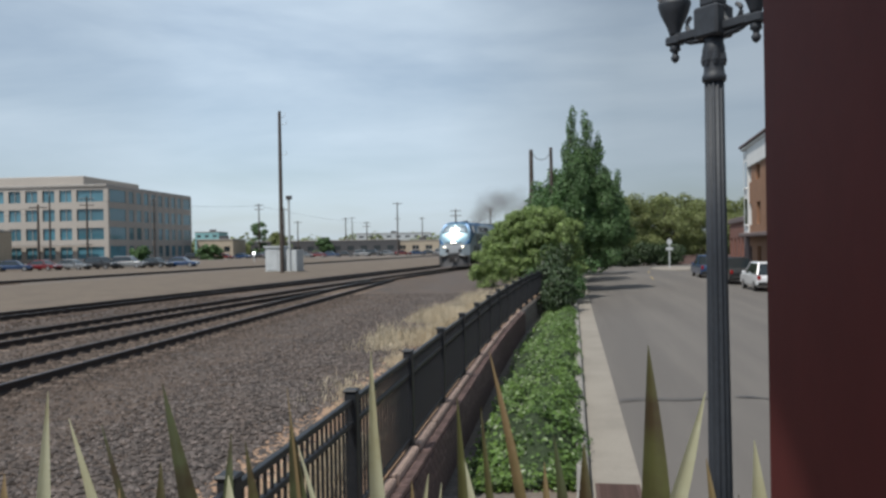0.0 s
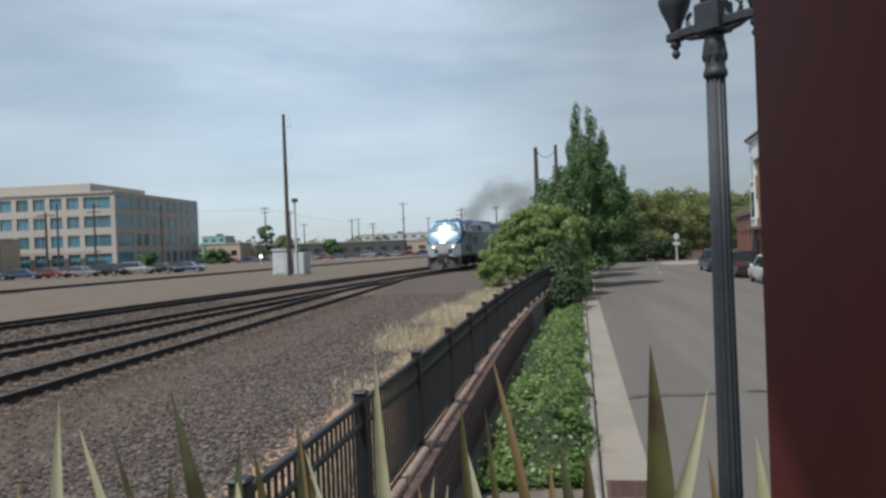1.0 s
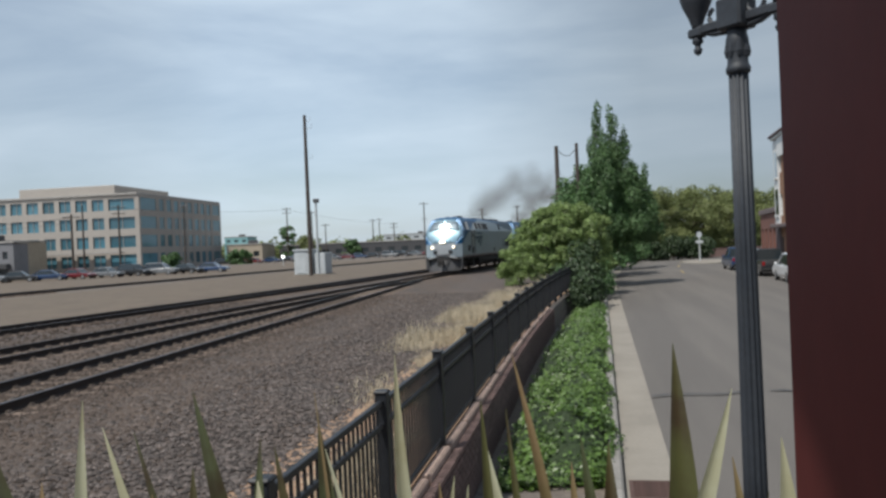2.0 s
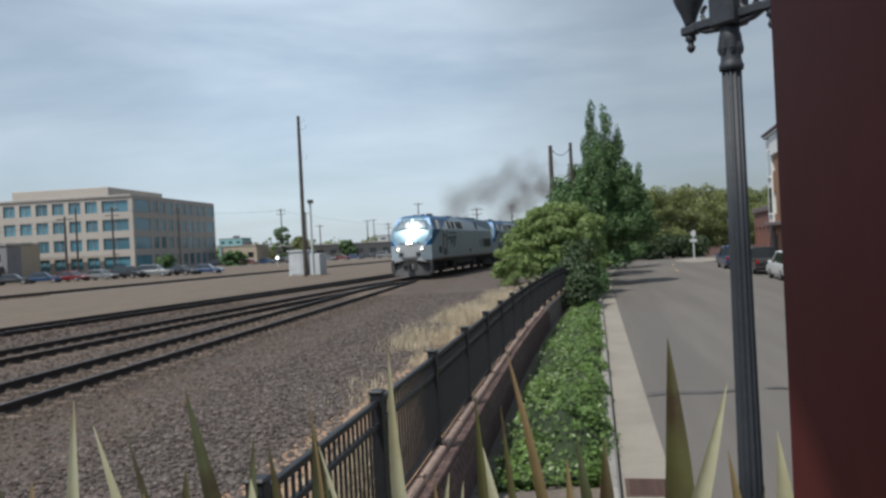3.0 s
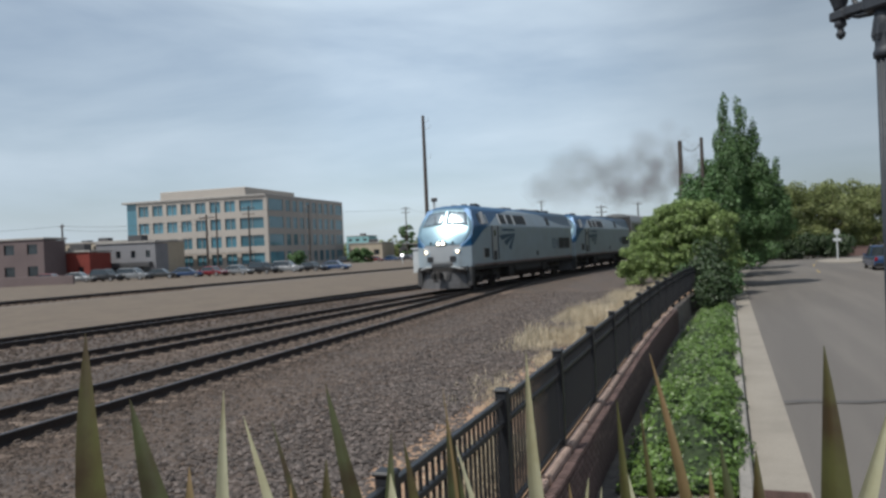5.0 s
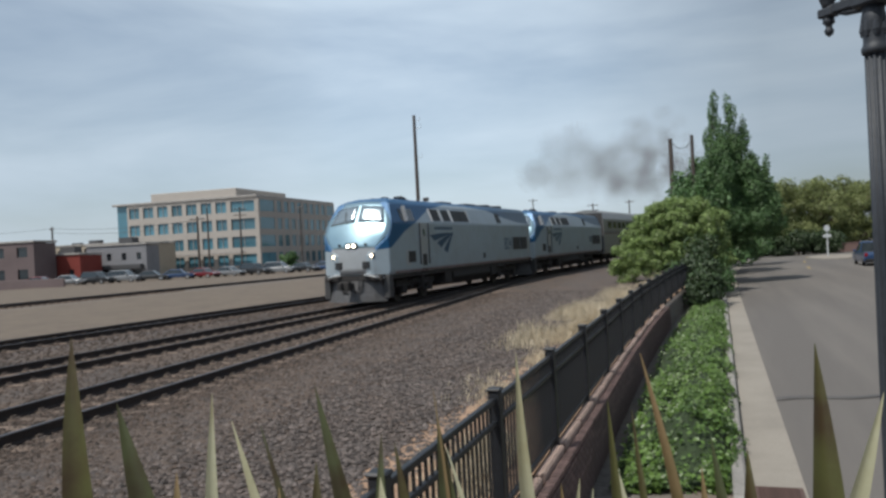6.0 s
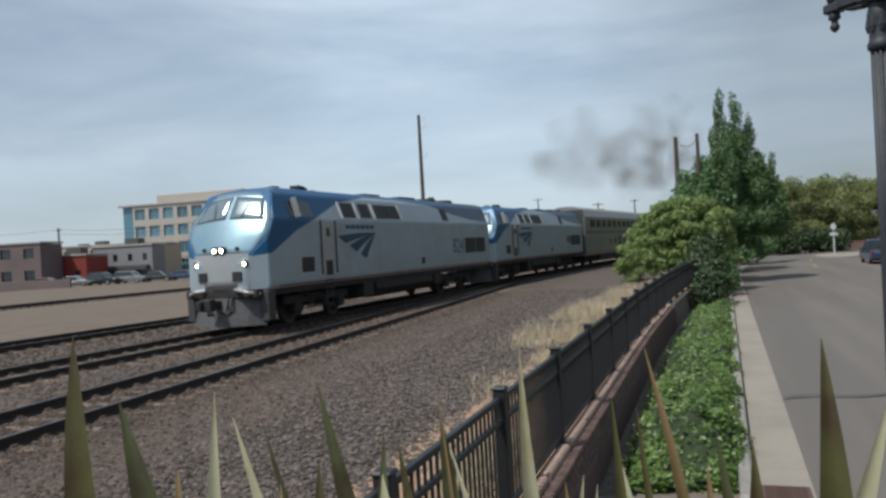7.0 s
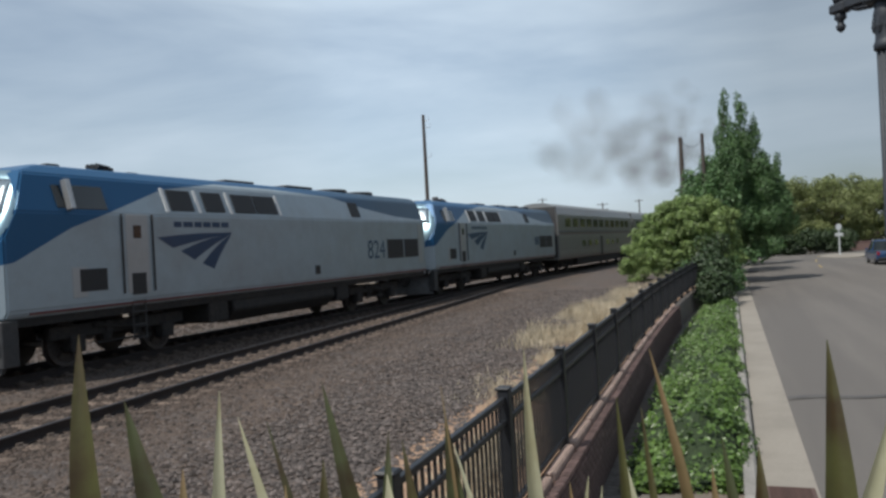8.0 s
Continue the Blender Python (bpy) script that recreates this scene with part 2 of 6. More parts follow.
M_DARKWALL = paint("charcoal_wall", (0.075, 0.075, 0.08), 0.85, grain=3, vary=0.1)
M_GREYWALL = paint("grey_stucco", (0.23, 0.23, 0.245), 0.9, grain=3, vary=0.08, stain=0.3, stains=0.3)
M_TANWALL = paint("tan_wall", (0.42, 0.36, 0.28), 0.85, grain=3, vary=0.1)
M_WHITEWALL = paint("white_painted_wall", (0.7, 0.7, 0.69), 0.7, grain=4, vary=0.05, stain=0.4, stains=0.15)
M_ORANGEBRICK = paint("orange_brick_wall", (0.27, 0.145, 0.085), 0.88, grain=6, vary=0.15, stain=0.6, stains=0.3)
M_SHOPBRICK = paint("dull_red_brick", (0.19, 0.085, 0.066), 0.9, grain=5, vary=0.15, stain=0.6, stains=0.35)
M_HUT = paint("pale_grey_hut", (0.47, 0.5, 0.52), 0.55, grain=6, vary=0.06, stain=1.2, stains=0.3)
M_TEAL = paint("pale_teal_sheet", (0.22, 0.42, 0.44), 0.6, grain=2)
M_TYRE = paint("tyre_rubber", (0.02, 0.02, 0.02), 0.8, grain=30)
M_RIM = paint("alloy_rim", (0.4, 0.4, 0.41), 0.35, metal=0.8)
M_TAIL = paint("red_lens", (0.25, 0.01, 0.01), 0.25)
M_LENS = paint("clear_lens", (0.6, 0.6, 0.6), 0.15)
M_YELLOW = paint("worn_yellow_line", (0.36, 0.26, 0.09), 0.85, grain=20, vary=0.3, stains=0.6, stain=3, tint=(0.15, 0.145, 0.14))
M_GRATE = paint("rusty_grate", (0.085, 0.05, 0.042), 0.8, grain=20, vary=0.3)
M_PLATFORM = paint("platform_paving", (0.3, 0.25, 0.22), 0.85, grain=12)
M_SOIL = paint("planter_soil", (0.06, 0.045, 0.035), 0.95, grain=15, vary=0.4)
M_FLAX = leafy("flax_leaf", (0.095, 0.098, 0.036), (0.062, 0.044, 0.022), 0.4, 0.2, 0.1, 7.0)
M_FLAXPALE = leafy("pale_flax_leaf", (0.47, 0.47, 0.33), (0.27, 0.25, 0.14), 0.45, 0.22, 0.1, 6.0)
M_FLAXDARK = leafy("dark_flax_leaf", (0.075, 0.088, 0.04), (0.05, 0.036, 0.02), 0.42, 0.2, 0.1, 7.0)
M_FLAXBROWN = leafy("dry_flax_leaf", (0.24, 0.17, 0.085), (0.12, 0.1, 0.04), 0.6, 0.2, 0.1, 6.0)
M_FENCESOIL = gravel("pale_soil", (0.26, 0.165, 0.105), (0.33, 0.215, 0.142), (0.21, 0.135, 0.086), 12.0, bump=0.5)
M_SMOKE = paint("soot", (0.13, 0.105, 0.086), 1.0, grain=1, vary=0.1, stains=0.0, bump=0.0)


# mesh helpers
def part(name, bm, material, parent=None, label="", smooth=False):
    me = bpy.data.meshes.new(name)
    bmesh.ops.recalc_face_normals(bm, faces=bm.faces[:])
    bm.to_mesh(me)
    bm.free()
    me.materials.append(material)
    if smooth:
        for p in me.polygons:
            p.use_smooth = True
    ob = new(name, me)
    ob.parent = parent
    if label:
        tagged(ob, label)
    return ob


def raw(name, verts, faces, material, parent=None, smooth=False):
    me = bpy.data.meshes.new(name)
    me.from_pydata(verts, [], faces)
    me.update()
    me.materials.append(material)
    if smooth:
        for p in me.polygons:
            p.use_smooth = True
    ob = new(name, me)
    ob.parent = parent
    return ob


def shared(name, mesh, m, parent=None):
    ob = new(name, mesh)
    ob.parent = parent
    ob.matrix_basis = m
    return ob


def thing(name, label, category, m=None, group="", kind=""):
    ob = new(name)
    ob.matrix_basis = m or Matrix()
    return tagged(ob, label, category, group, kind)


def box(bm, x0, x1, y0, y1, z0, z1, m=None, bevel=0.0):
    vs = [bm.verts.new(v) for v in ((x0, y0, z0), (x1, y0, z0), (x1, y1, z0), (x0, y1, z0), (x0, y0, z1), (x1, y0, z1), (x1, y1, z1), (x0, y1, z1))]
    fs = [bm.faces.new([vs[i] for i in f]) for f in ((3, 2, 1, 0), (4, 5, 6, 7), (0, 1, 5, 4), (1, 2, 6, 5), (2, 3, 7, 6), (3, 0, 4, 7))]
    if bevel:
        es = list({e for f in fs for e in f.edges})
        out = bmesh.ops.bevel(bm, geom=es, offset=bevel, segments=1, affect="EDGES")
        vs = list({v for f in out["faces"] for v in f.verts})
    if m is not None:
        bmesh.ops.transform(bm, matrix=m, verts=vs)
    return bm


def boxes(*specs, bevel=0.0):
    bm = bmesh.new()
    for s in specs:
        box(bm, *s, bevel=bevel)
    return bm


def lathe(bm, profile, n=16, m=None, flute=0.0, flutes=0):
    """A turned form: (radius, height) from below to above, along z."""
    rings = []
    for r, z in profile:
        ring = []
        for i in range(n):
            a = 2 * math.pi * i / n
            rr = r * (1 - flute * (0.5 - 0.5 * math.cos(flutes * a))) if flutes else r
            v = Vector((rr * math.cos(a), rr * math.sin(a), z))
            ring.append(bm.verts.new(m @ v if m is not None else v))
        rings.append(ring)
    for a, b in zip(rings, rings[1:]):
        for i in range(n):
            bm.faces.new((a[i], a[(i + 1) % n], b[(i + 1) % n], b[i]))
    bm.faces.new(list(reversed(rings[0])))
    bm.faces.new(rings[-1])
    return bm


def tube(bm, points, radius, n=8):
    """A bar along points; radius is one number or one for each point."""
    rings = []
    pts = [Vector(p) for p in points]
    for i, p in enumerate(pts):
        d = (pts[min(i + 1, len(pts) - 1)] - pts[max(i - 1, 0)]).normalized()
        u = d.orthogonal().normalized() if abs(d.z) > 0.99 else d.cross(Vector((0, 0, 1))).normalized()
        v = d.cross(u)
        r = radius[i] if isinstance(radius, (list, tuple)) else radius
        rings.append([bm.verts.new(p + (u * math.cos(2 * math.pi * k / n) + v * math.sin(2 * math.pi * k / n)) * r) for k in range(n)])
    for a, b in zip(rings, rings[1:]):
        for k in range(n):
            bm.faces.new((a[k], a[(k + 1) % n], b[(k + 1) % n], b[k]))
    bm.faces.new(list(reversed(rings[0])))
    bm.faces.new(rings[-1])
    return bm


def ribbon(path, profile, name, material, parent=None, smooth=False):
    """A profile of (sideways, z) swept along path, a list of (x, y, heading)."""
    verts, faces, n = [], [], len(profile)
    for x, y, th in path:
        for o, z in profile:
            verts.append((x + o * math.cos(th), y - o * math.sin(th), z))
    for i in range(len(path) - 1):
        for k in range(n - 1):
            a = i * n + k
            faces.append((a, a + 1, a + n + 1, a + n))
    return raw(name, verts, faces, material, parent, smooth)


def leaf_mesh(name, centres, normals, sizes, material, parent, aspect=0.6, seed=1):
    """Many small leaves, each a folded lozenge of its own."""
    rng = np.random.RandomState(seed)
    c, nrm, s = np.asarray(centres), np.asarray(normals), np.asarray(sizes)[:, None]
    nrm = nrm / np.linalg.norm(nrm, axis=1)[:, None]
    u = np.cross(nrm, rng.normal(size=nrm.shape))
    u /= np.linalg.norm(u, axis=1)[:, None]
    v = np.cross(nrm, u)
    verts = np.stack([c - u * s, c - v * s * aspect + nrm * s * 0.15, c + u * s, c + v * s * aspect + nrm * s * 0.15], 1).reshape(-1, 3)
    k = np.arange(len(c)) * 4
    faces = np.concatenate([np.stack([k, k + 1, k + 2], 1), np.stack([k, k + 2, k + 3], 1)]).tolist()
    return raw(name, verts.tolist(), faces, material, parent)


# the plan: fence, kerb and tracks as functions of y
RAIL_Z, YARD_Z, ROAD_Z = 0.28, 0.1, -0.6
FENCE_TH = math.atan(0.151)


def fence_x(y):
    return -0.77 + 0.151 * (y - 6.4) + 0.0016 * max(0.0, y - 15) ** 2 + 0.004 * max(0.0, y - 33) ** 2


def kerb_x(y):
    return 1.94 + 0.166 * (y - 10.7) + 0.0018 * max(0.0, y - 50) ** 2 + 0.014 * max(0.0, y - 86) ** 2


def main_x(y):
    d = y - 20.0
    return -11.22 + 0.1962 * d + 0.00056 * min(d, 60.0) ** 2 * (1 if d > 0 else 0.4) + (0.0672 * (d - 60) if d > 60 else 0.0)


def near_x(y):
    d = y - 20.0
    return main_x(y) + max(0.0, 3.95 - 0.09 * d - 0.0008 * d * abs(d))


def third_x(y):
    return main_x(y) - 4.5 - 0.055 * max(0.0, 50 - y)


def fourth_x(y):
    return main_x(y) - 31.0


def line(fx, y0, y1, step):
    out = []
    n = max(1, int(round((y1 - y0) / step)))
    for i in range(n + 1):
        y = y0 + (y1 - y0) * i / n
        out.append((fx(y), y, math.atan((fx(y + 0.5) - fx(y - 0.5)))))
    return out


# ground: one sheet, higher on the rail side of the retaining wall
ys = [-150, -60, -20] + list(range(-10, 60, 2)) + [65, 70, 80, 90, 100, 120, 140, 170, 220, 300, 500, 1000, 2000, 4000]
offs = [-4000, -1500, -600, -250, -120, -60, -30, -15, -8, -4, -2, -1, -0.3, 0.12, 0.2, 1.0, 3, 8, 20, 50, 120, 300, 900, 2500]
gv, gf = [], []
for y in ys:
    base = fence_x(min(y, 46.0)) + (0.166 * (y - 46) if y > 46 else 0.0)
    for o in offs:
        z = YARD_Z - 0.06 if o <= 0.12 else ROAD_Z - 0.05
        gv.append((base + o, y, z))
for i in range(len(ys) - 1):
    for k in range(len(offs) - 1):
        a = i * len(offs) + k
        gf.append((a, a + 1, a + len(offs) + 1, a + len(offs)))
tagged(raw("ground", gv, gf, M_GROUND), "grey-brown gravelly railway yard ground", "ground", kind="structure")

# pale dirt between the tracks, ballast shoulders
tagged(ribbon(line(lambda y: main_x(y), -26, 150, 4), [(-27.5, YARD_Z - 0.04), (-26.0, YARD_Z + 0.01), (-8.5, YARD_Z + 0.01), (-7.2, YARD_Z - 0.04)], "dirt_strip", M_TAN),
       "pale tan dirt strip between the tracks", "dirt", kind="structure")
tagged(ribbon(line(lambda y: main_x(y), -26, 160, 4), [(-74.0, YARD_Z - 0.04), (-72, YARD_Z + 0.004), (-35, YARD_Z + 0.006), (-33.5, YARD_Z - 0.04)], "dirt_lot", M_TAN),
       "pale dirt lot beyond the far track", "dirt", kind="structure")


bv, bf = [], []
bed_rows = list(np.arange(-24, 80, 1.0))
for y in bed_rows:
    fx = fence_x(min(y, 46)) - 0.5
    nx = near_x(y)
    left = main_x(y) - 8.0
    spots = [(left, -0.02), (left + 0.8, 0.0), (third_x(y) - 1.5, -0.005), (third_x(y) + 1.5, -0.005), (main_x(y) - 1.6, -0.005), (main_x(y) + 1.5, -0.005), (nx + 1.2, -0.005), (nx + 2.0, 0.01), (max(nx + 2.6, fx - 1.6), 0.0), (max(nx + 3.0, fx), 0.0)]
    for x, z in spots:
        bv.append((x, y, YARD_Z + z + 0.008 * noise.noise(Vector((x * 0.7, y * 0.7, 0)))))
nb = 10
for i in range(len(bed_rows) - 1):
    for k in range(nb - 1):
        a = i * nb + k
        bf.append((a, a + 1, a + nb + 1, a + nb))
tagged(raw("ballast_bed", bv, bf, M_BALLAST), "dark grey crushed stone ballast bed of the tracks", "ballast", kind="structure")

ob_line = line(near_x, -24, 56, 1.0)
tagged(ribbon(ob_line, [(-3.3, YARD_Z - 0.03), (-2.9, YARD_Z + 0.012), (-0.9, YARD_Z + 0.006), (0.9, YARD_Z + 0.006), (2.2, YARD_Z + 0.02), (3.4, YARD_Z + 0.016), (4.4, YARD_Z - 0.02)], "stained_ballast", M_OILED), "dark rust-stained ballast along the nearest track", "ballast", kind="structure")
tagged(ribbon(line(main_x, -24, 90, 1.0), [(-3.6, YARD_Z - 0.03), (-3.2, YARD_Z + 0.006), (-0.9, YARD_Z + 0.008), (0.9, YARD_Z + 0.008), (1.5, YARD_Z + 0.008), (2.2, YARD_Z - 0.03)], "stained_ballast", M_OILED), "dark oil-stained ballast along the main track", "ballast", kind="structure")

# loose ballast stones, nearest the camera
rng = np.random.RandomState(4)
octa = np.array([(1, 0, 0), (0, 1, 0), (-1, 0, 0), (0, -1, 0), (0, 0, 0.8), (0, 0, -0.8)], float)
octf = np.array([(0, 1, 4), (1, 2, 4), (2, 3, 4), (3, 0, 4), (1, 0, 5), (2, 1, 5), (3, 2, 5), (0, 3, 5)])
sv, sf, count = [], [], 0
dv, df, dark = [], [], 0
while count < 26000:
    y = 4 + 34 * rng.rand() ** 1.5
    a, b = near_x(y) - 1.6, fence_x(y) - (1.3 + 0.22 * math.sin(y * 1.3) + 0.2 * rng.rand())
    if rng.rand() < 0.22:
        a, b = main_x(y) - 5.2, near_x(y) - 1.0
    x = a + (b - a) * rng.rand()
    if min(abs(x - near_x(y)), abs(x - main_x(y)), abs(x - third_x(y))) < 0.95 and abs(min(abs(x - near_x(y)), abs(x - main_x(y)), abs(x - third_x(y))) - 0.7) < 0.14:
        continue
    s = 0.02 + 0.032 * rng.rand() ** 2
    ang = rng.rand() * 6.28
    p = octa * (s * (0.7 + 0.6 * rng.rand(6, 1))) * np.array([1.2, 0.9, 0.8])
    ca, sa = math.cos(ang), math.sin(ang)
    q = np.stack([p[:, 0] * ca - p[:, 1] * sa, p[:, 0] * sa + p[:, 1] * ca, p[:, 2]], 1) + (x, y, YARD_Z + 0.008 + 0.014 * rng.rand())
    if x < near_x(y) + 1.8 + 3.2 * rng.rand() ** 1.5:
        dv.append(q)
        df.append(octf + 6 * dark)
        dark += 1
        continue
    sv.append(q)
    sf.append(octf + 6 * count)
    count += 1
tagged(raw("stained_stones", np.concatenate(dv).tolist(), np.concatenate(df).tolist(), M_DARKSTONE), "dark rust-stained stones between the rails", "stones", kind="stuff")
tagged(raw("ballast_stones", np.concatenate(sv).tolist(), np.concatenate(sf).tolist(), M_STONE), "loose angular grey and brown ballast stones", "stones", kind="stuff")


# railway tracks: two rails, and sleepers with their plates
def sleeper_mesh():
    bm = boxes((-1.3, 1.3, -0.11, 0.11, -0.17, 0.0), bevel=0.012)
    me = bpy.data.meshes.new("sleeper")
    bm.to_mesh(me)
    bm.free()
    me.materials.append(M_TIE)
    return me


def plate_mesh():
    bm = boxes((-0.18, 0.18, -0.09, 0.09, 0.0, 0.016), (-0.13, -0.09, -0.05, 0.05, 0.016, 0.05), (0.09, 0.13, -0.05, 0.05, 0.016, 0.05))
    me = bpy.data.meshes.new("tie_plate")
    bm.to_mesh(me)
    bm.free()
    me.materials.append(M_PLATE)
    return me


SLEEPER, PLATE = sleeper_mesh(), plate_mesh()
RAIL = [(-0.075, -0.17), (-0.075, -0.155), (-0.012, -0.13), (-0.012, -0.05), (-0.037, -0.035), (-0.037, -0.004), (-0.03, 0.0)]
RAIL = RAIL + [(-x, z) for x, z in reversed(RAIL)]


def railway(label, fx, y0, y1, ties, gauge=1.435):
    t = thing("railway_track", label, "track", kind="structure")
    for side in (-1, 1):
        rail = ribbon(line(fx, y0, y1, 1.5), [(side * (gauge / 2 + 0.037) + o, RAIL_Z + z) for o, z in RAIL], "rail", M_RUST, t)
        ribbon(line(fx, y0, y1, 1.5), [(side * (gauge / 2 + 0.037) - 0.03, RAIL_Z + 0.001), (side * (gauge / 2 + 0.037), RAIL_Z + 0.005), (side * (gauge / 2 + 0.037) + 0.03, RAIL_Z + 0.001)], "rail_head", M_RAILTOP, rail)
    y = ties[0]
    i = 0
    while y < ties[1]:
        th = math.atan(fx(y + 0.5) - fx(y - 0.5))
        sl = shared("sleeper", SLEEPER, pose(fx(y), y, RAIL_Z - 0.16, 0.0, 0.0, -math.degrees(th) + 0.8 * math.sin(i * 2.3)), t)
        if y < 30:
            for side in (-1, 1):
                shared("tie_plate", PLATE, pose(side * 0.755, 0, 0.001), sl)
        y += 0.56
        i += 1
    return t


railway("nearest track of rusty rails on ballasted wooden sleepers", near_x, -24, 52, (4, 46))
railway("main track with worn shiny rail heads on wooden sleepers", main_x, -24, 240, (8, 60))
railway("third rusty track beside the pale dirt strip", third_x, -24, 200, (14, 50))
railway("far rusty siding track beyond the dirt strip", fourth_x, -24, 200, (30, 60))

# road, gutter, kerb, far pavement
road_path = line(kerb_x, -30, 128, 2)
road = tagged(ribbon(road_path, [(0.6, ROAD_Z), (3.5, ROAD_Z + 0.04), (6.5, ROAD_Z + 0.07), (9.5, ROAD_Z + 0.04), (12.6, ROAD_Z)], "road", M_ASPHALT), "worn grey asphalt street", "road", kind="structure")
tagged(ribbon(road_path, [(-0.01, ROAD_Z - 0.03), (0.02, ROAD_Z + 0.004), (0.6, ROAD_Z + 0.012), (0.63, ROAD_Z + 0.012), (0.635, ROAD_Z - 0.03)], "gutter", M_CONC), "pale concrete gutter pan along the kerb", "gutter", kind="structure")
kerb = thing("kerb", "weathered concrete kerb along the ivy bed", "kerb", kind="structure")
y = -30.0
k = 0
while y < 110:
    ln = 3.0
    seg = line(kerb_x, y + 0.008, y + ln - 0.008, 1.5)
    ob = ribbon(seg, [(-0.17, ROAD_Z - 0.1), (-0.17, ROAD_Z + 0.13), (-0.155, ROAD_Z + 0.148), (-0.04, ROAD_Z + 0.148), (-0.012, ROAD_Z + 0.125), (0.0, ROAD_Z - 0.02)], "kerb_stone", M_CURB, kerb)
    y += ln
tagged(ribbon(road_path, [(12.6, ROAD_Z - 0.02), (12.6, ROAD_Z + 0.13), (12.62, ROAD_Z + 0.15), (12.8, ROAD_Z + 0.15), (15.6, ROAD_Z + 0.16), (15.6, ROAD_Z - 0.1)], "pavement", M_CONC), "concrete pavement before the shops", "pavement", kind="structure")


# tar seams and worn centre line
def tar_line(points, width):
    bm = bmesh.new()
    prev = None
    for i, (x, y) in enumerate(points):
        w = width * (0.7 + 0.5 * math.sin(i * 1.7) ** 2)
        z = ROAD_Z + 0.05 + 0.02 * min(1, max(0, (x - kerb_x(y) - 1) / 5))
        a, b = bm.verts.new((x, y - w, z + 0.002)), bm.verts.new((x, y + w, z + 0.002))
        if prev:
            bm.faces.new((prev[0], a, b, prev[1]))
        prev = (a, b)
    return tagged(part("tar_seam", bm, M_TAR), "dark tar-sealed crack across the street", "road mark", kind="structure")


tar_line([(kerb_x(14.6) + 0.65 + 0.25 * i, 14.7 + 0.1 * math.sin(i * 0.9) + 0.012 * i) for i in range(9)], 0.045)
tar_line([(kerb_x(14.6) + 2.9 + 0.25 * i, 14.8 - 0.13 * i + 0.08 * math.sin(i * 1.3)) for i in range(16)], 0.05)
for y0 in (62, 74, 86):
    tagged(ribbon(line(lambda y: kerb_x(y) + 5.9, y0, y0 + 5, 1), [(-0.06, ROAD_Z + 0.078), (0.06, ROAD_Z + 0.078)], "centre_line", M_YELLOW), "worn yellow centre line dash", "road mark", group="centre line", kind="structure")

# traffic island and drain
bm = bmesh.new()
lathe(bm, [(1.0, 0.0), (1.0, 0.12), (0.97, 0.15)], 20, Matrix.Translation((25.5, 86, ROAD_Z)) @ Matrix.Rotation(radians(-14), 4, "Z") @ Matrix.Diagonal((2.6, 6.0, 1, 1)))
tagged(part("traffic_island", bm, M_CONC), "pale concrete traffic island in the street", "traffic island", kind="structure")
drain = thing("storm_drain", "rusty iron storm drain grate in the gutter", "drain", pose(2.05, 9.36, ROAD_Z + 0.012, 0, 0, -9.4))
part("surround", boxes((-0.27, 0.27, -0.34, 0.34, 0.0, 0.006)), M_GRATE, drain)
bm0 = boxes((-0.22, 0.22, -0.012, 0.012, 0.006, 0.02))
bar = part("grate_bar", bm0, M_GRATE, drain)
bar.matrix_basis = pose(0, -0.27, 0)
for i in range(1, 10):
    shared("grate_bar", bar.data, pose(0, -0.27 + 0.06 * i, 0), drain)

# retaining wall under the fence: mortar core, brick courses, cap blocks
wall = thing("wall_retaining", "brown brick retaining wall with pinkish cap blocks", "wall", kind="structure")
ribbon(line(fence_x, 2.3, 27, 1), [(-0.05, YARD_Z - 0.3), (-0.05, YARD_Z - 0.04), (0.18, YARD_Z - 0.05), (0.205, YARD_Z - 0.06), (0.205, ROAD_Z - 0.3)], "core", M_MORTAR, wall)
bmb = boxes((-0.018, 0.02, -0.098, 0.098, -0.028, 0.028), bevel=0.006)
me_brick = bpy.data.meshes.new("brick")
bmb.to_mesh(me_brick)
bmb.free()
me_brick.materials.append(M_BRICK)
bmb = boxes((-0.048, 0.052, -0.045, 0.045, -0.032, 0.032), bevel=0.008)
me_row = bpy.data.meshes.new("cap_brick")
bmb.to_mesh(me_row)
bmb.free()
me_row.materials.append(M_BRICK)
bmb = boxes((-0.05, 0.05, -0.55, 0.55, -0.06, 0.06), bevel=0.018)
me_block = bpy.data.meshes.new("cap_block")
bmb.to_mesh(me_block)
bmb.free()
me_block.materials.append(M_CAP)
y, k = 6.0, 0
while y < 26.6:
    shared("cap_brick", me_row, pose(fence_x(y) + 0.178, y, YARD_Z - 0.012 + 0.003 * math.sin(k * 2.1), 0, 0, -8.6), wall)
    y += 0.1
    k += 1
y, k = 4.6, 0
while y < 26.5:
    shared("cap_block", me_block, pose(fence_x(y) + 0.062, y, YARD_Z + 0.025, 0, 0, -8.6 + 0.5 * math.sin(k * 3.1)), wall)
    y += 1.19
    k += 1
for row in range(5):
    y = 6.6 + 0.105 * (row % 2)
    while y < 18.5:
        shared("brick", me_brick, pose(fence_x(y) + 0.212, y, YARD_Z - 0.09 - 0.068 * row, 0, 0, -8.6), wall)
        y += 0.21
joined_v, joined_f = [], []
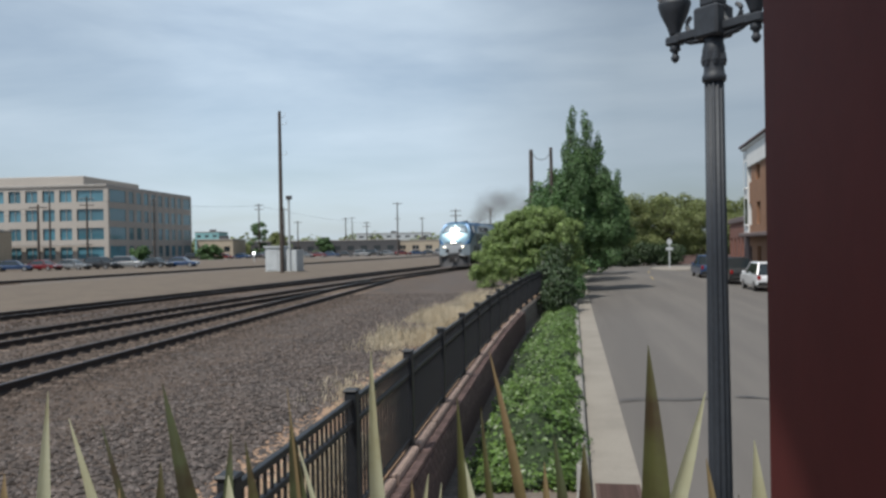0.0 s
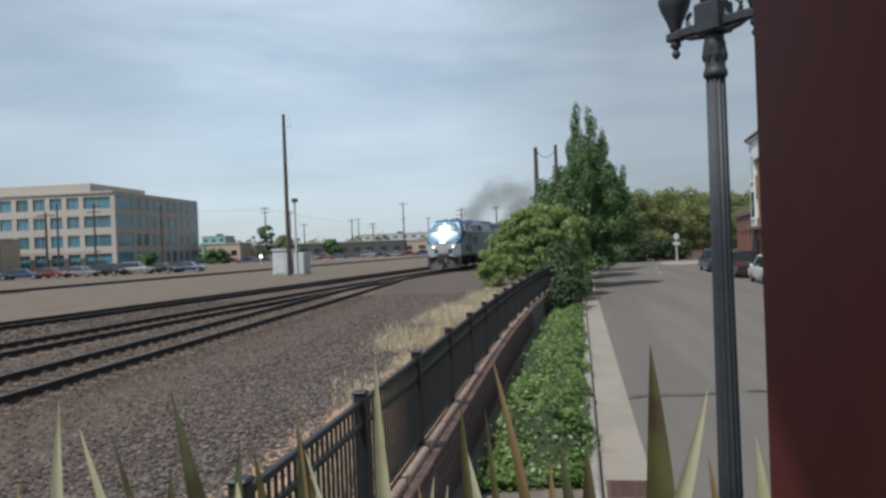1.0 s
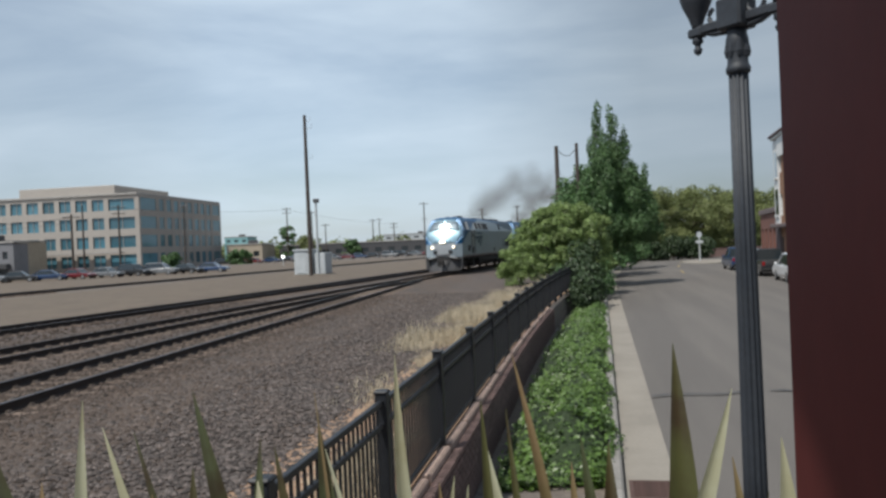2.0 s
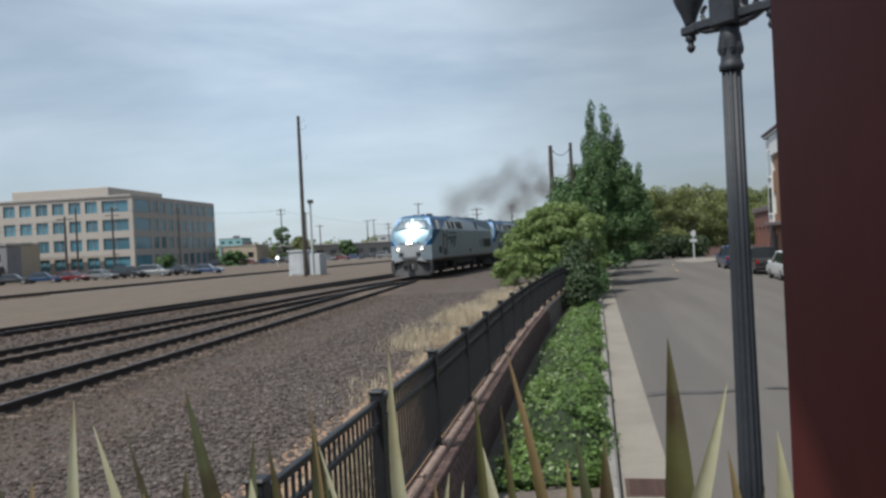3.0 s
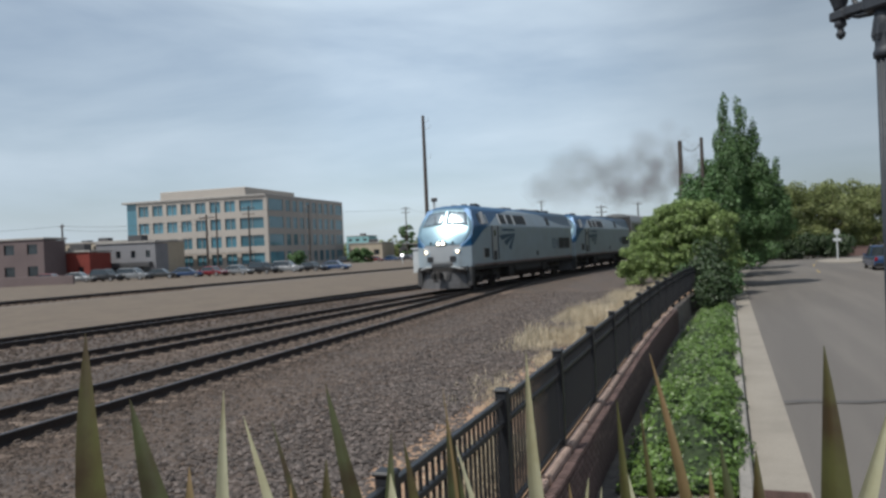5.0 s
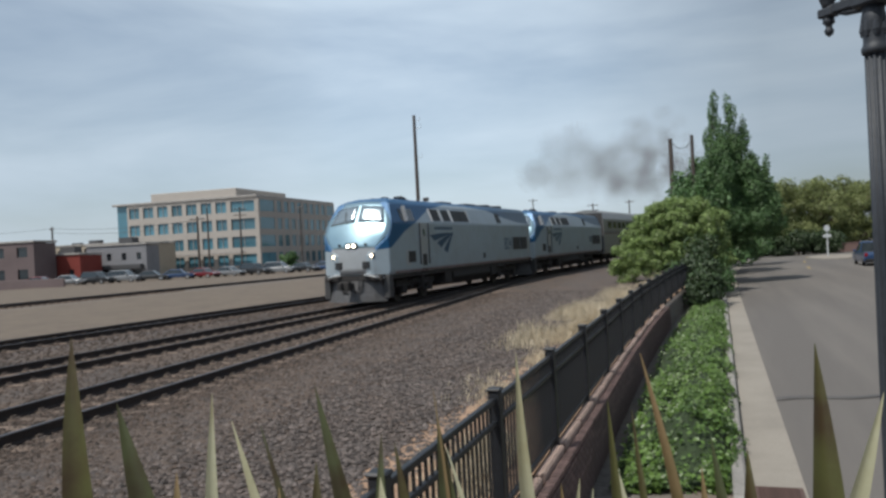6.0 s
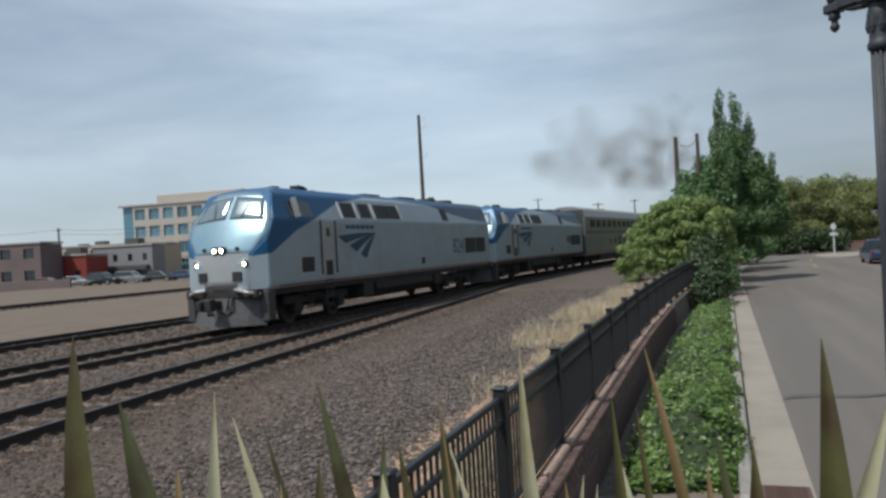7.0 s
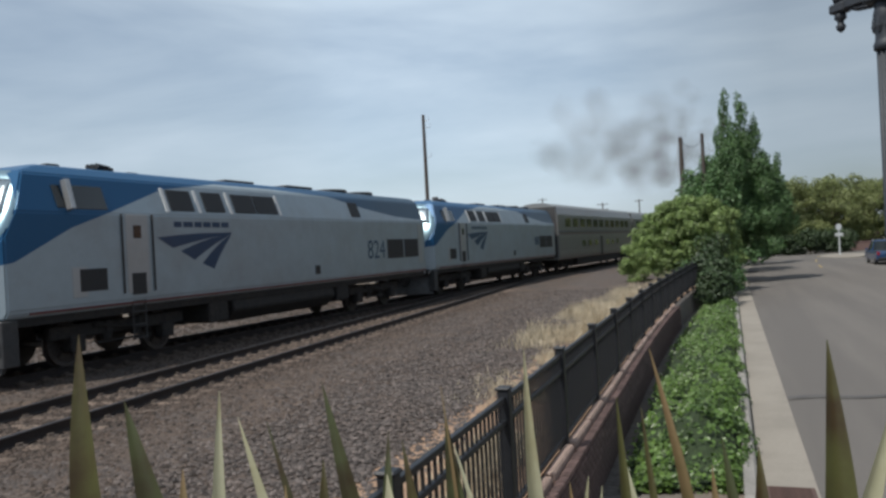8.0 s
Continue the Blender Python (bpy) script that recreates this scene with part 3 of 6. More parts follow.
for row in range(10):
    y = (18.6 if row < 5 else 8.0) + 0.105 * (row % 2)
    while y < 26.8:
        c, s_ = math.cos(FENCE_TH), math.sin(FENCE_TH)
        base = len(joined_v)
        for dx in (-0.018, 0.02):
            for dy, dz in ((-0.098, -0.028), (0.098, -0.028), (0.098, 0.028), (-0.098, 0.028)):
                joined_v.append((fence_x(y) + 0.212 + dx * c + dy * s_, y - dx * s_ + dy * c, YARD_Z - 0.09 - 0.068 * row + dz))
        joined_f += [tuple(base + i for i in f) for f in ((4, 5, 6, 7), (0, 1, 5, 4), (1, 2, 6, 5), (2, 3, 7, 6), (3, 0, 4, 7))]
        y += 0.21
tagged(raw("far_bricks", joined_v, joined_f, M_BRICK, wall), kind="stuff")


# iron fence: panels of posts, rails and pickets
FENCE_TOP = 1.25


def fence_panel(length):
    t = thing("iron_fence_panel", "black wrought iron fence panel on the retaining wall", "fence", group="fence along the tracks")
    post = bmesh.new()
    box(post, -0.05, 0.05, -0.05, 0.05, 0.0, FENCE_TOP - YARD_Z - 0.03, bevel=0.006)
    p = part("post", post, M_IRON, t)
    capm = bmesh.new()
    box(capm, -0.062, 0.062, -0.062, 0.062, FENCE_TOP - YARD_Z - 0.03, FENCE_TOP - YARD_Z, bevel=0.012)
    part("post_cap", capm, M_IRON, p)
    for z, h in ((1.03, 0.045), (0.85, 0.04), (0.12, 0.045)):
        part("rail", boxes((-0.022, 0.022, 0.05, length - 0.05, z, z + h), bevel=0.004), M_IRON, t)
    n = int((length - 0.1) / 0.112)
    pk = part("picket", boxes((-0.0095, 0.0095, -0.0095, 0.0095, 0.12, 1.04)), M_IRON, t)
    pk.matrix_basis = pose(0, 0.05 + (length - 0.1) / (n + 1), 0)
    for i in range(2, n + 1):
        shared("picket", pk.data, pose(0, 0.05 + (length - 0.1) * i / (n + 1), 0), t)
    for i in range(3):
        part("collar", boxes((-0.03, 0.03, 0.052, 0.075, (1.025, 0.845, 0.115)[i], (1.08, 0.895, 0.17)[i]), bevel=0.004), M_IRON, t)
    return t


step = 2.38 * math.cos(FENCE_TH)
first = None
for i in range(-10, 15):
    y = 6.4 + step * i
    th = math.atan((fence_x(y + step) - fence_x(y)) / step)
    m = pose(fence_x(y), y, YARD_Z, 0, 0, -math.degrees(th))
    if first is None:
        first = fence_panel(2.38)
        first.matrix_basis = m
    else:
        copy_thing(first, m)

# ivy bed
rng = np.random.RandomState(9)
iv_c, iv_n, iv_s = [], [], []


def ivy_top(u, y):
    edge = min(1.0, u * 1.7 + 0.02, (1 - u) * 6.0) * min(1.0, max(0.02, (y - 9.6) / 2.4))
    return ROAD_Z + 0.02 + (0.62 - 0.012 * (y - 10)) * edge ** 0.5 * (1 - 0.4 * math.exp(-((u - 0.42 - 0.05 * math.sin(y * 0.9)) / 0.09) ** 2)) * (0.75 + 0.5 * noise.noise(Vector((u * 2.2, y * 0.55, 3))) + 0.22 * noise.noise(Vector((u * 6, y * 2.2, 7))))


# dark sheet under the leaves: the shade between them is put into its colour
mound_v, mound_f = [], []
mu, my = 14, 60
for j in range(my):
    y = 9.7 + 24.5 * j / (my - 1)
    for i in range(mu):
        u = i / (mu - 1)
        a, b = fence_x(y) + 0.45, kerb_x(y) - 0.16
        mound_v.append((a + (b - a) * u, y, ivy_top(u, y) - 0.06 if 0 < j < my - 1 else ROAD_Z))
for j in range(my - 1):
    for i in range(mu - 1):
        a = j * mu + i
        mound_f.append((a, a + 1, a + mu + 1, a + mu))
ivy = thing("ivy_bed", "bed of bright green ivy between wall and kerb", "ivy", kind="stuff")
raw("under_leaf_shade", mound_v, mound_f, M_DARKGREEN, ivy)
for i in range(36000):
    u, y = rng.rand(), 9.6 + 24.7 * rng.rand() ** 1.35
    a, b = fence_x(y) + 0.4, kerb_x(y) - 0.05 - 0.06 * math.sin(y * 2.1)
    if (noise.noise(Vector((u * 2.6, y * 0.8, 11))) < -0.12 and rng.rand() < 0.85) or rng.rand() > 0.12 + 2.6 * u:
        continue
    z = ivy_top(u, y) - 0.12 * rng.rand() ** 2 + 0.045 * rng.randn()
    iv_c.append((a + (b - a) * u + 0.02 * rng.randn(), y, z))
    iv_n.append((0.5 * rng.randn() + (u - 0.5) * 1.2, 0.5 * rng.randn() - 0.3, 0.9))
    iv_s.append(0.022 + 0.028 * rng.rand())
leaf_mesh("leaves", iv_c, iv_n, iv_s, M_IVY, ivy, 0.75, 3)


# dry grass along the fence
def blades(name, spots, material, label, category, seed, lean=0.3, width=0.006):
    rng = np.random.RandomState(seed)
    v, f = [], []
    for x, y, z, h in spots:
        a = rng.rand() * 6.28
        d = np.array([math.cos(a), math.sin(a), 0])
        w = width * (0.7 + 0.6 * rng.rand())
        ln = lean * h * rng.rand()
        b = rng.rand() * 6.28
        tip = np.array([x + ln * math.cos(b), y + ln * math.sin(b), z + h])
        mid = np.array([x + 0.3 * ln * math.cos(b), y + 0.3 * ln * math.sin(b), z + 0.6 * h])
        p = np.array([x, y, z])
        k = len(v)
        v += [tuple(p - d * w), tuple(p + d * w), tuple(mid + d * w * 1.3), tuple(mid - d * w * 1.3), tuple(tip)]
        f += [(k, k + 1, k + 2, k + 3), (k + 3, k + 2, k + 4)]
    return tagged(raw(name, v, f, material), label, category, kind="stuff")


rng = np.random.RandomState(21)
spots = []
while len(spots) < 36000:
    y = 4 + 38 * rng.rand()
    far = min(1.0, max(0.0, (y - 7) / 14))
    o = -0.3 - 0.65 * far - abs(rng.randn()) * (0.3 + 0.85 * far)
    dens = noise.noise(Vector((y * 0.45, o * 0.6, 0))) + 0.5 * noise.noise(Vector((y * 1.7, o * 1.4, 5.0)))
    if o < -3.4 or dens < 0.04 - 0.3 * rng.rand():
        continue
    tall = max(0.1, 0.22 + 0.6 * dens) * (0.45 + 1.05 * far)
    spots.append((fence_x(y) + o, y, YARD_Z - 0.06, tall * (0.4 + 0.9 * rng.rand()) / (1 + 0.25 * abs(o))))
blades("dry_grass", spots, M_GRASS, "straw-coloured dry grass along the fence", "grass", 5, 0.7, 0.0045)
spots = [(fence_x(5.6) - 0.35 + 0.16 * rng.randn(), 5.5 + 0.25 * rng.randn(), YARD_Z - 0.05, 0.16 + 0.12 * rng.rand()) for i in range(500)]
blades("green_weed", spots, M_GREENGRASS, "small green weed clump beside the fence", "weed", 8, 0.6, 0.012)
tagged(ribbon(line(fence_x, -24, 40, 2), [(-2.3, YARD_Z - 0.03), (-1.6, YARD_Z + 0.016), (-0.25, YARD_Z + 0.024), (-0.06, YARD_Z + 0.0)], "bare_soil", M_FENCESOIL), "bare tan soil strip along the fence", "soil", kind="structure")


# the train
def hull(points, cuts, bevel=0.0):
    """A convex body: the hull of points, cut by planes (point, outward normal)."""
    bm = bmesh.new()
    for p in points:
        bm.verts.new(p)
    bmesh.ops.convex_hull(bm, input=bm.verts[:])
    for co, no in cuts:
        r = bmesh.ops.bisect_plane(bm, geom=bm.verts[:] + bm.edges[:] + bm.faces[:], plane_co=co, plane_no=no, clear_outer=True)
        es = [e for e in r["geom_cut"] if isinstance(e, bmesh.types.BMEdge)]
        bmesh.ops.contextual_create(bm, geom=es)
    bmesh.ops.dissolve_limit(bm, angle_limit=0.01, verts=bm.verts[:], edges=bm.edges[:])
    if bevel:
        bmesh.ops.bevel(bm, geom=bm.edges[:], offset=bevel, segments=2, affect="EDGES", clamp_overlap=True)
    return bm


def livery():
    """Silver paint with a blue nose and a blue band that sweeps back along the roof."""
    mat = paint("loco_livery", (0.32, 0.385, 0.43), 0.38, metal=0.2, grain=3, vary=0.05, stain=0.9, stains=0.3, bump=0.0, coat=0.0, tint=(0.22, 0.215, 0.21))
    lk = mat.node_tree.links
    bsdf = mat.node_tree.nodes["Principled BSDF"]
    silver = bsdf.inputs["Base Color"].links[0].from_socket
    co = nd(mat, "ShaderNodeTexCoord")
    sep = nd(mat, "ShaderNodeSeparateXYZ")
    lk.new(co.outputs["Object"], sep.inputs["Vector"])
    along = nd(mat, "ShaderNodeMapRange")
    along.inputs["From Max"].default_value = 20.0
    lk.new(sep.outputs["Y"], along.inputs["Value"])
    ramp = nd(mat, "ShaderNodeValToRGB")
    # height of the lower edge of the blue, over 5 m
    stops = [(0.0, 2.2), (0.03, 2.3), (0.1, 2.98), (0.18, 3.5), (0.25, 3.95), (0.36, 4.22), (0.5, 4.22), (0.66, 4.1), (0.78, 3.75), (0.9, 3.5), (1.0, 3.42)]
    els = ramp.color_ramp.elements
    els[0].position, els[0].color = stops[0][0], (*[stops[0][1] / 5] * 3, 1)
    els[1].position, els[1].color = stops[-1][0], (*[stops[-1][1] / 5] * 3, 1)
    for p, h in stops[1:-1]:
        e = els.new(p)
        e.color = (h / 5, h / 5, h / 5, 1)
    lk.new(along.outputs["Result"], ramp.inputs["Fac"])
    up = nd(mat, "ShaderNodeMath")
    up.operation = "MULTIPLY"
    up.inputs[1].default_value = 0.2
    lk.new(sep.outputs["Z"], up.inputs[0])
    gt = nd(mat, "ShaderNodeMath")
    gt.operation = "GREATER_THAN"
    lk.new(up.outputs["Value"], gt.inputs[0])
    lk.new(ramp.outputs["Color"], gt.inputs[1])
    front = nd(mat, "ShaderNodeMapRange")
    front.inputs["From Min"].default_value, front.inputs["From Max"].default_value = 10.0, 17.0
    lk.new(sep.outputs["Y"], front.inputs["Value"])
    blue = mat.node_tree.nodes.new("ShaderNodeMix")
    blue.data_type = "RGBA"
    blue.inputs["A"].default_value = (0.006, 0.08, 0.195, 1)
    blue.inputs["B"].default_value = (0.03, 0.07, 0.115, 1)
    lk.new(front.outputs["Result"], blue.inputs["Factor"])
    mix = mat.node_tree.nodes.new("ShaderNodeMix")
    mix.data_type = "RGBA"
    lk.new(gt.outputs["Value"], mix.inputs["Factor"])
    lk.new(silver, mix.inputs["A"])
    lk.new(blue.outputs["Result"], mix.inputs["B"])
    lk.new(mix.outputs["Result"], bsdf.inputs["Base Color"])
    return mat


M_LIVERY = livery()
M_NOSE = paint("nose_blue", (0.33, 0.48, 0.55), 0.29, metal=0.8, grain=1.2, vary=0.05, stain=1.5, stains=0.15, bump=0.3, coat=0.5)
SIDE = 1.5


def wheelset(parent, y, radius=0.5):
    """An axle with two flanged wheels, turning about its own x."""
    bm = bmesh.new()
    turn = Matrix.Rotation(radians(90), 4, "Y")
    for side in (-1, 1):
        lathe(bm, [(radius + 0.03, -0.066 * side), (radius + 0.03, -0.04 * side), (radius, -0.03 * side), (radius - 0.01, 0.066 * side), (radius - 0.09, 0.06 * side), (radius - 0.11, 0.02 * side), (0.16, 0.03 * side), (0.13, 0.09 * side)], 20,
              Matrix.Translation((side * 0.75, 0, 0)) @ turn)
    tube(bm, [(-0.7, 0, 0), (0.7, 0, 0)], 0.09, 8)
    for side in (-1, 1):
        for a in range(5):
            box(bm, side * 0.80, side * 0.83, -0.03, 0.03, 0.18, 0.34, Matrix.Rotation(a * 2 * math.pi / 5, 4, "X"))
    ob = part("wheelset", bm, M_WHEEL, parent)
    ob.matrix_basis = pose(0, y, radius)
    return ob


def truck(parent, y, wheelbase, radius=0.5):
    bm = bmesh.new()
    h = wheelbase / 2
    for side in (-1, 1):
        x = side * 1.02
        box(bm, x - 0.08, x + 0.08, y - h - 0.65, y + h + 0.65, 0.62, 0.92, bevel=0.03)
        for yy in (y - h, y + h):
            box(bm, x - 0.1, x + 0.14 * side + 0.04, yy - 0.2, yy + 0.2, 0.32, 0.68, bevel=0.03)
        for yy in (y - 0.45, y + 0.45):
            lathe(bm, [(0.12, 0.5), (0.12, 0.62), (0.15, 0.64), (0.15, 0.9), (0.1, 0.95)], 10, Matrix.Translation((x, yy, 0)))
        tube(bm, [(x + side * 0.1, y - 0.9, 0.85), (x + side * 0.12, y + 0.3, 0.7)], 0.05, 6)
        tube(bm, [(x + side * 0.09, y - h + 0.55, 0.45), (x + side * 0.09, y + h - 0.55, 0.45)], 0.03, 6)
    box(bm, -1.0, 1.0, y - 0.3, y + 0.3, 0.6, 0.9, bevel=0.03)
    part("truck_frame", bm, M_DARK, parent)
    return [wheelset(parent, y - h, radius), wheelset(parent, y + h, radius)]


def panel(parent, name, y0, y1, z0, z1, material, label="", depth=0.02, tilt=0.0, x=SIDE, bevel=0.008, both=True):
    """A plate on the body's sides, leaning in by tilt degrees."""
    for side in ((1, -1) if both else (1,)):
        bm = boxes((-0.02, depth, y0, y1, 0, z1 - z0), bevel=bevel)
        ob = part(name, bm, material, parent, label)
        m = Matrix.Translation((x, 0, z0)) @ Matrix.Rotation(radians(-tilt), 4, "Y")
        if side < 0:
            m = Matrix.Diagonal((-1, 1, 1, 1)) @ m
            ob.data.flip_normals()
            ob.data.transform(m)
        else:
            ob.data.transform(m)


def swoosh_logo(parent):
    """Three curved stripes that flare from one upper rear point, on each side."""
    ends = (((4.5, 2.84), (5.02, 2.58)), ((5.3, 2.5), (5.8, 2.26)), ((6.1, 2.16), (6.55, 2.0)))
    for side in (1, -1):
        for (ya, za), (yb, zb) in ends:
            bm = bmesh.new()
            prev = None
            for i in range(13):
                u = i / 12
                w = u ** 0.8
                top_y, top_z = 7.35 + (ya - 7.35) * u, 2.96 + (za - 2.96) * w + 0.1 * math.sin(u * math.pi) * (2.96 - za + 0.3)
                low_y, low_z = 7.35 + (yb - 7.35) * u, 2.95 + (zb - 2.95) * w + 0.1 * math.sin(u * math.pi) * (2.96 - zb)
                p = bm.verts.new((side * (SIDE + 0.006), top_y, top_z))
                q = bm.verts.new((side * (SIDE + 0.006), low_y, low_z))
                if prev:
                    bm.faces.new((prev[0], p, q, prev[1]))
                prev = (p, q)
            part("stripe_emblem", bm, M_BLUE, parent, "blue swept stripe emblem").matrix_basis = pose(0, 0, -0.08)


def number_text(parent, text, y, z, size):
    cu = bpy.data.curves.new("road_number", "FONT")
    cu.body, cu.size, cu.extrude, cu.align_x = text, size, 0.002, "CENTER"
    cu.materials.append(M_BLUE)
    ob = new("road_number", cu)
    ob.parent = parent
    ob.matrix_basis = Matrix.Translation((SIDE + 0.003, y, z)) @ Matrix(((0, 0, 1, 0), (1, 0, 0, 0), (0, 1, 0, 0), (0, 0, 0, 1)))
    tagged(ob, "blue road number on the silver side")


def locomotive(number):
    t = thing("locomotive", "silver and blue passenger diesel locomotive with lit headlights", "locomotive", group="train")
    L = 20.6
    pts = []
    for y in (0.0, L):
        for x, z in ((1.44, 1.2), (SIDE, 1.34), (SIDE, 3.3), (1.2, 4.12), (0.98, 4.32), (0.6, 4.4)):
            pts += [(x, y, z), (-x, y, z)]
    slope = Vector((0, -1.0, 0.53))
    cuts = [((0, 0.1, 2.25), slope), ((0.98, 0.08, 2), (0.62, -1.0, 0.0)), ((-0.98, 0.08, 2), (-0.62, -1.0, 0.0)), ((0, 1.55, 4.3), (0, -0.3, 1.0))]
    body = part("body", hull(pts, cuts, 0.035), M_LIVERY, t)
    # the sloping nose plate, lighter blue, over the front
    nose_pts = []
    n = slope.normalized()
    up = Vector((0, 0.53, 1.0)).normalized()
    o = Vector((0, 0.1, 2.25))

    def on_nose(x, d, lift=0.012):
        return o + up * d + Vector((x, 0, 0)) + n * lift

    def half_width(d):
        if d < 0.75:
            return 1.0 + 0.47 * d / 0.75
        return 1.47 if d < 1.2 else 1.47 - 0.3 * (d - 1.2) / 0.9

    def crown(u, d):
        """The plate bulges forward across its width and a little along its height."""
        return 0.19 - 0.17 * u * u - 0.12 * ((d - 0.9) / 1.3) ** 2

    def skin(u0, u1, d0, d1, lift, nu=10, nv=10, taper=0.0):
        bm = bmesh.new()
        grid = []
        for j in range(nv + 1):
            d = d0 + (d1 - d0) * j / nv
            row = []
            for i in range(nu + 1):
                u = u0 + (u1 - u0) * i / nu
                row.append(bm.verts.new(on_nose(u * half_width(d), d - taper * abs(u), crown(u, d) + lift)))
            grid.append(row)
        for j in range(nv):
            for i in range(nu):
                bm.faces.new((grid[j][i], grid[j][i + 1], grid[j + 1][i + 1], grid[j + 1][i]))
        out = bmesh.ops.extrude_edge_only(bm, edges=[e for e in bm.edges if e.is_boundary])
        for v in out["geom"]:
            if isinstance(v, bmesh.types.BMVert):
                v.co -= n * (0.3 if lift < 0.01 else 0.03)
        return bm

    part("nose_plate", skin(-1, 1, 0.0, 2.2, 0.0, 14, 12), M_NOSE, t, "glossy pale blue sloping nose plate", smooth=True)
    # lower silver front, bowed forward
    bm = bmesh.new()
    rows = []
    for j in range(5):
        z = 1.26 + 1.06 * j / 4
        rows.append([bm.verts.new((0.99 * u, 0.1 - 0.13 * (1 - u * u) - 0.02 * (1 if j < 4 else 0), z)) for u in [k / 6 - 1 for k in range(13)]])
    for p, q in zip(rows, rows[1:]):
        for k in range(12):
            bm.faces.new((p[k], p[k + 1], q[k + 1], q[k]))
    low = [bm.verts.new((v.co.x, 0.2, v.co.z)) for v in rows[0]]
    for k in range(12):
        bm.faces.new((low[k], low[k + 1], rows[0][k + 1], rows[0][k]))
    part("nose_front", bm, M_SILVER, t, "bowed silver lower front", smooth=True)
    for s in (-1, 1):
        w = part("windscreen", skin(min(0.05 * s, 0.86 * s), max(0.05 * s, 0.86 * s), 1.18, 2.02, 0.015, 6, 4, 0.06), M_SCREEN, t, "reflecting coated windscreen pane", smooth=True)
        bm = bmesh.new()
        tube(bm, [on_nose(0.5 * s, 1.22, 0.2), on_nose(0.62 * s, 1.75, 0.16)], 0.012, 6)
        part("wiper", bm, M_GRILLE, w)
    # headlights in the middle, ditch lights at the corners
    toward = Matrix.Rotation(radians(90), 4, "X")
    for x, y, z, mat, nm in ((-0.13, -0.01, 2.42, M_LIGHT, "headlight"), (0.13, -0.01, 2.42, M_LIGHT, "headlight"), (-0.86, 0.08, 2.0, M_DITCH, "ditch_light"), (0.86, 0.08, 2.0, M_DITCH, "ditch_light")):
        bm = bmesh.new()
        lathe(bm, [(0.125, -0.1), (0.125, 0.05), (0.1, 0.06)], 16, Matrix.Translation((x, y, z)) @ toward)
        h = part(nm, bm, M_GRILLE, t, "dark lamp housing")
        bm = bmesh.new()
        lathe(bm, [(0.062, 0.05), (0.062, 0.066), (0.03, 0.075)], 14, Matrix.Translation((x, y, z)) @ toward)
        part("lamp", bm, mat, h, "lit lamp")
    for s in (-1, 1):
        bm = boxes((0.62 * s - 0.16, 0.62 * s + 0.16, -0.05, 0.1, 1.5, 1.78), bevel=0.01)
        part("number_board", bm, M_GRILLE, t)
        bm = bmesh.new()
        lathe(bm, [(0.06, -0.08), (0.06, 0.06)], 12, Matrix.Translation((0.6 * s, 0.1, 2.46)) @ toward)
        part("marker_light", bm, M_GRILLE, t)
        bm = bmesh.new()
        tube(bm, [(0.55 * s, -0.05, 1.25), (0.8 * s, -0.18, 1.22), (1.05 * s, -0.1, 1.15), (1.3 * s, 0.15, 1.1)], 0.05, 8)
        part("corner_handrail", bm, M_STEEL, t, "bright bent steel handrail")
        bm = boxes((s * 1.36 - 0.14, s * 1.36 + 0.14, 0.25, 0.62, 0.28, 1.18), bevel=0.02)
        part("corner_step", bm, M_GREYFRAME, t)
    # pilot and coupler
    bm = bmesh.new()
    prof = [(1.35, 0.32), (0.9, 0.0), (0.28, -0.32), (-0.28, -0.32), (-0.9, 0.0), (-1.35, 0.32)]
    top = [bm.verts.new((x, y + 0.22, 1.0)) for x, y in prof]
    low = [bm.verts.new((x, y, 0.16)) for x, y in prof]
    topb = [bm.verts.new((x * 0.94, y + 0.4, 1.0)) for x, y in prof]
    lowb = [bm.verts.new((x * 0.94, y + 0.14, 0.16)) for x, y in prof]
    for i in range(5):
        bm.faces.new((top[i], top[i + 1], low[i + 1], low[i]))
        bm.faces.new((lowb[i], lowb[i + 1], topb[i + 1], topb[i]))
        bm.faces.new((top[i], topb[i], topb[i + 1], top[i + 1]))
        bm.faces.new((low[i + 1], lowb[i + 1], lowb[i], low[i]))
    bm.faces.new((top[0], low[0], lowb[0], topb[0]))
    bm.faces.new((top[5], topb[5], lowb[5], low[5]))
    part("pilot", bm, M_PILOT, t, "scuffed grey pilot plough")
    bm = boxes((-0.1, 0.1, -0.55, 0.5, 0.72, 0.95), (-0.2, 0.2, -0.78, -0.5, 0.66, 1.02), (-0.24, -0.05, -0.92, -0.74, 0.7, 0.98), bevel=0.03)
    part("coupler", bm, M_DARK, t)
    bm = bmesh.new()
    for s in (-1, 1):
        for k in range(2):
            tube(bm, [(s * (0.3 + 0.14 * k), -0.02, 1.1), (s * (0.32 + 0.14 * k), -0.16, 0.75), (s * (0.26 + 0.1 * k), -0.2, 0.5), (s * (0.12 + 0.1 * k), -0.3, 0.62)], 0.028, 6)
    part("air_hose", bm, M_TYRE, t)
    part("front_beam", boxes((-1.3, 1.3, -0.02, 0.3, 1.0, 1.24), bevel=0.02), M_DARK, t)
    part("red_line", boxes((-SIDE - 0.006, SIDE + 0.006, 0.9, L + 0.01, 1.25, 1.295)), M_RED, t, "thin dull red stripe along the sill")
    # underframe, tank, trucks
    part("sill", boxes((-1.4, 1.4, 0.5, L, 1.02, 1.22), bevel=0.01), M_DARK, t)
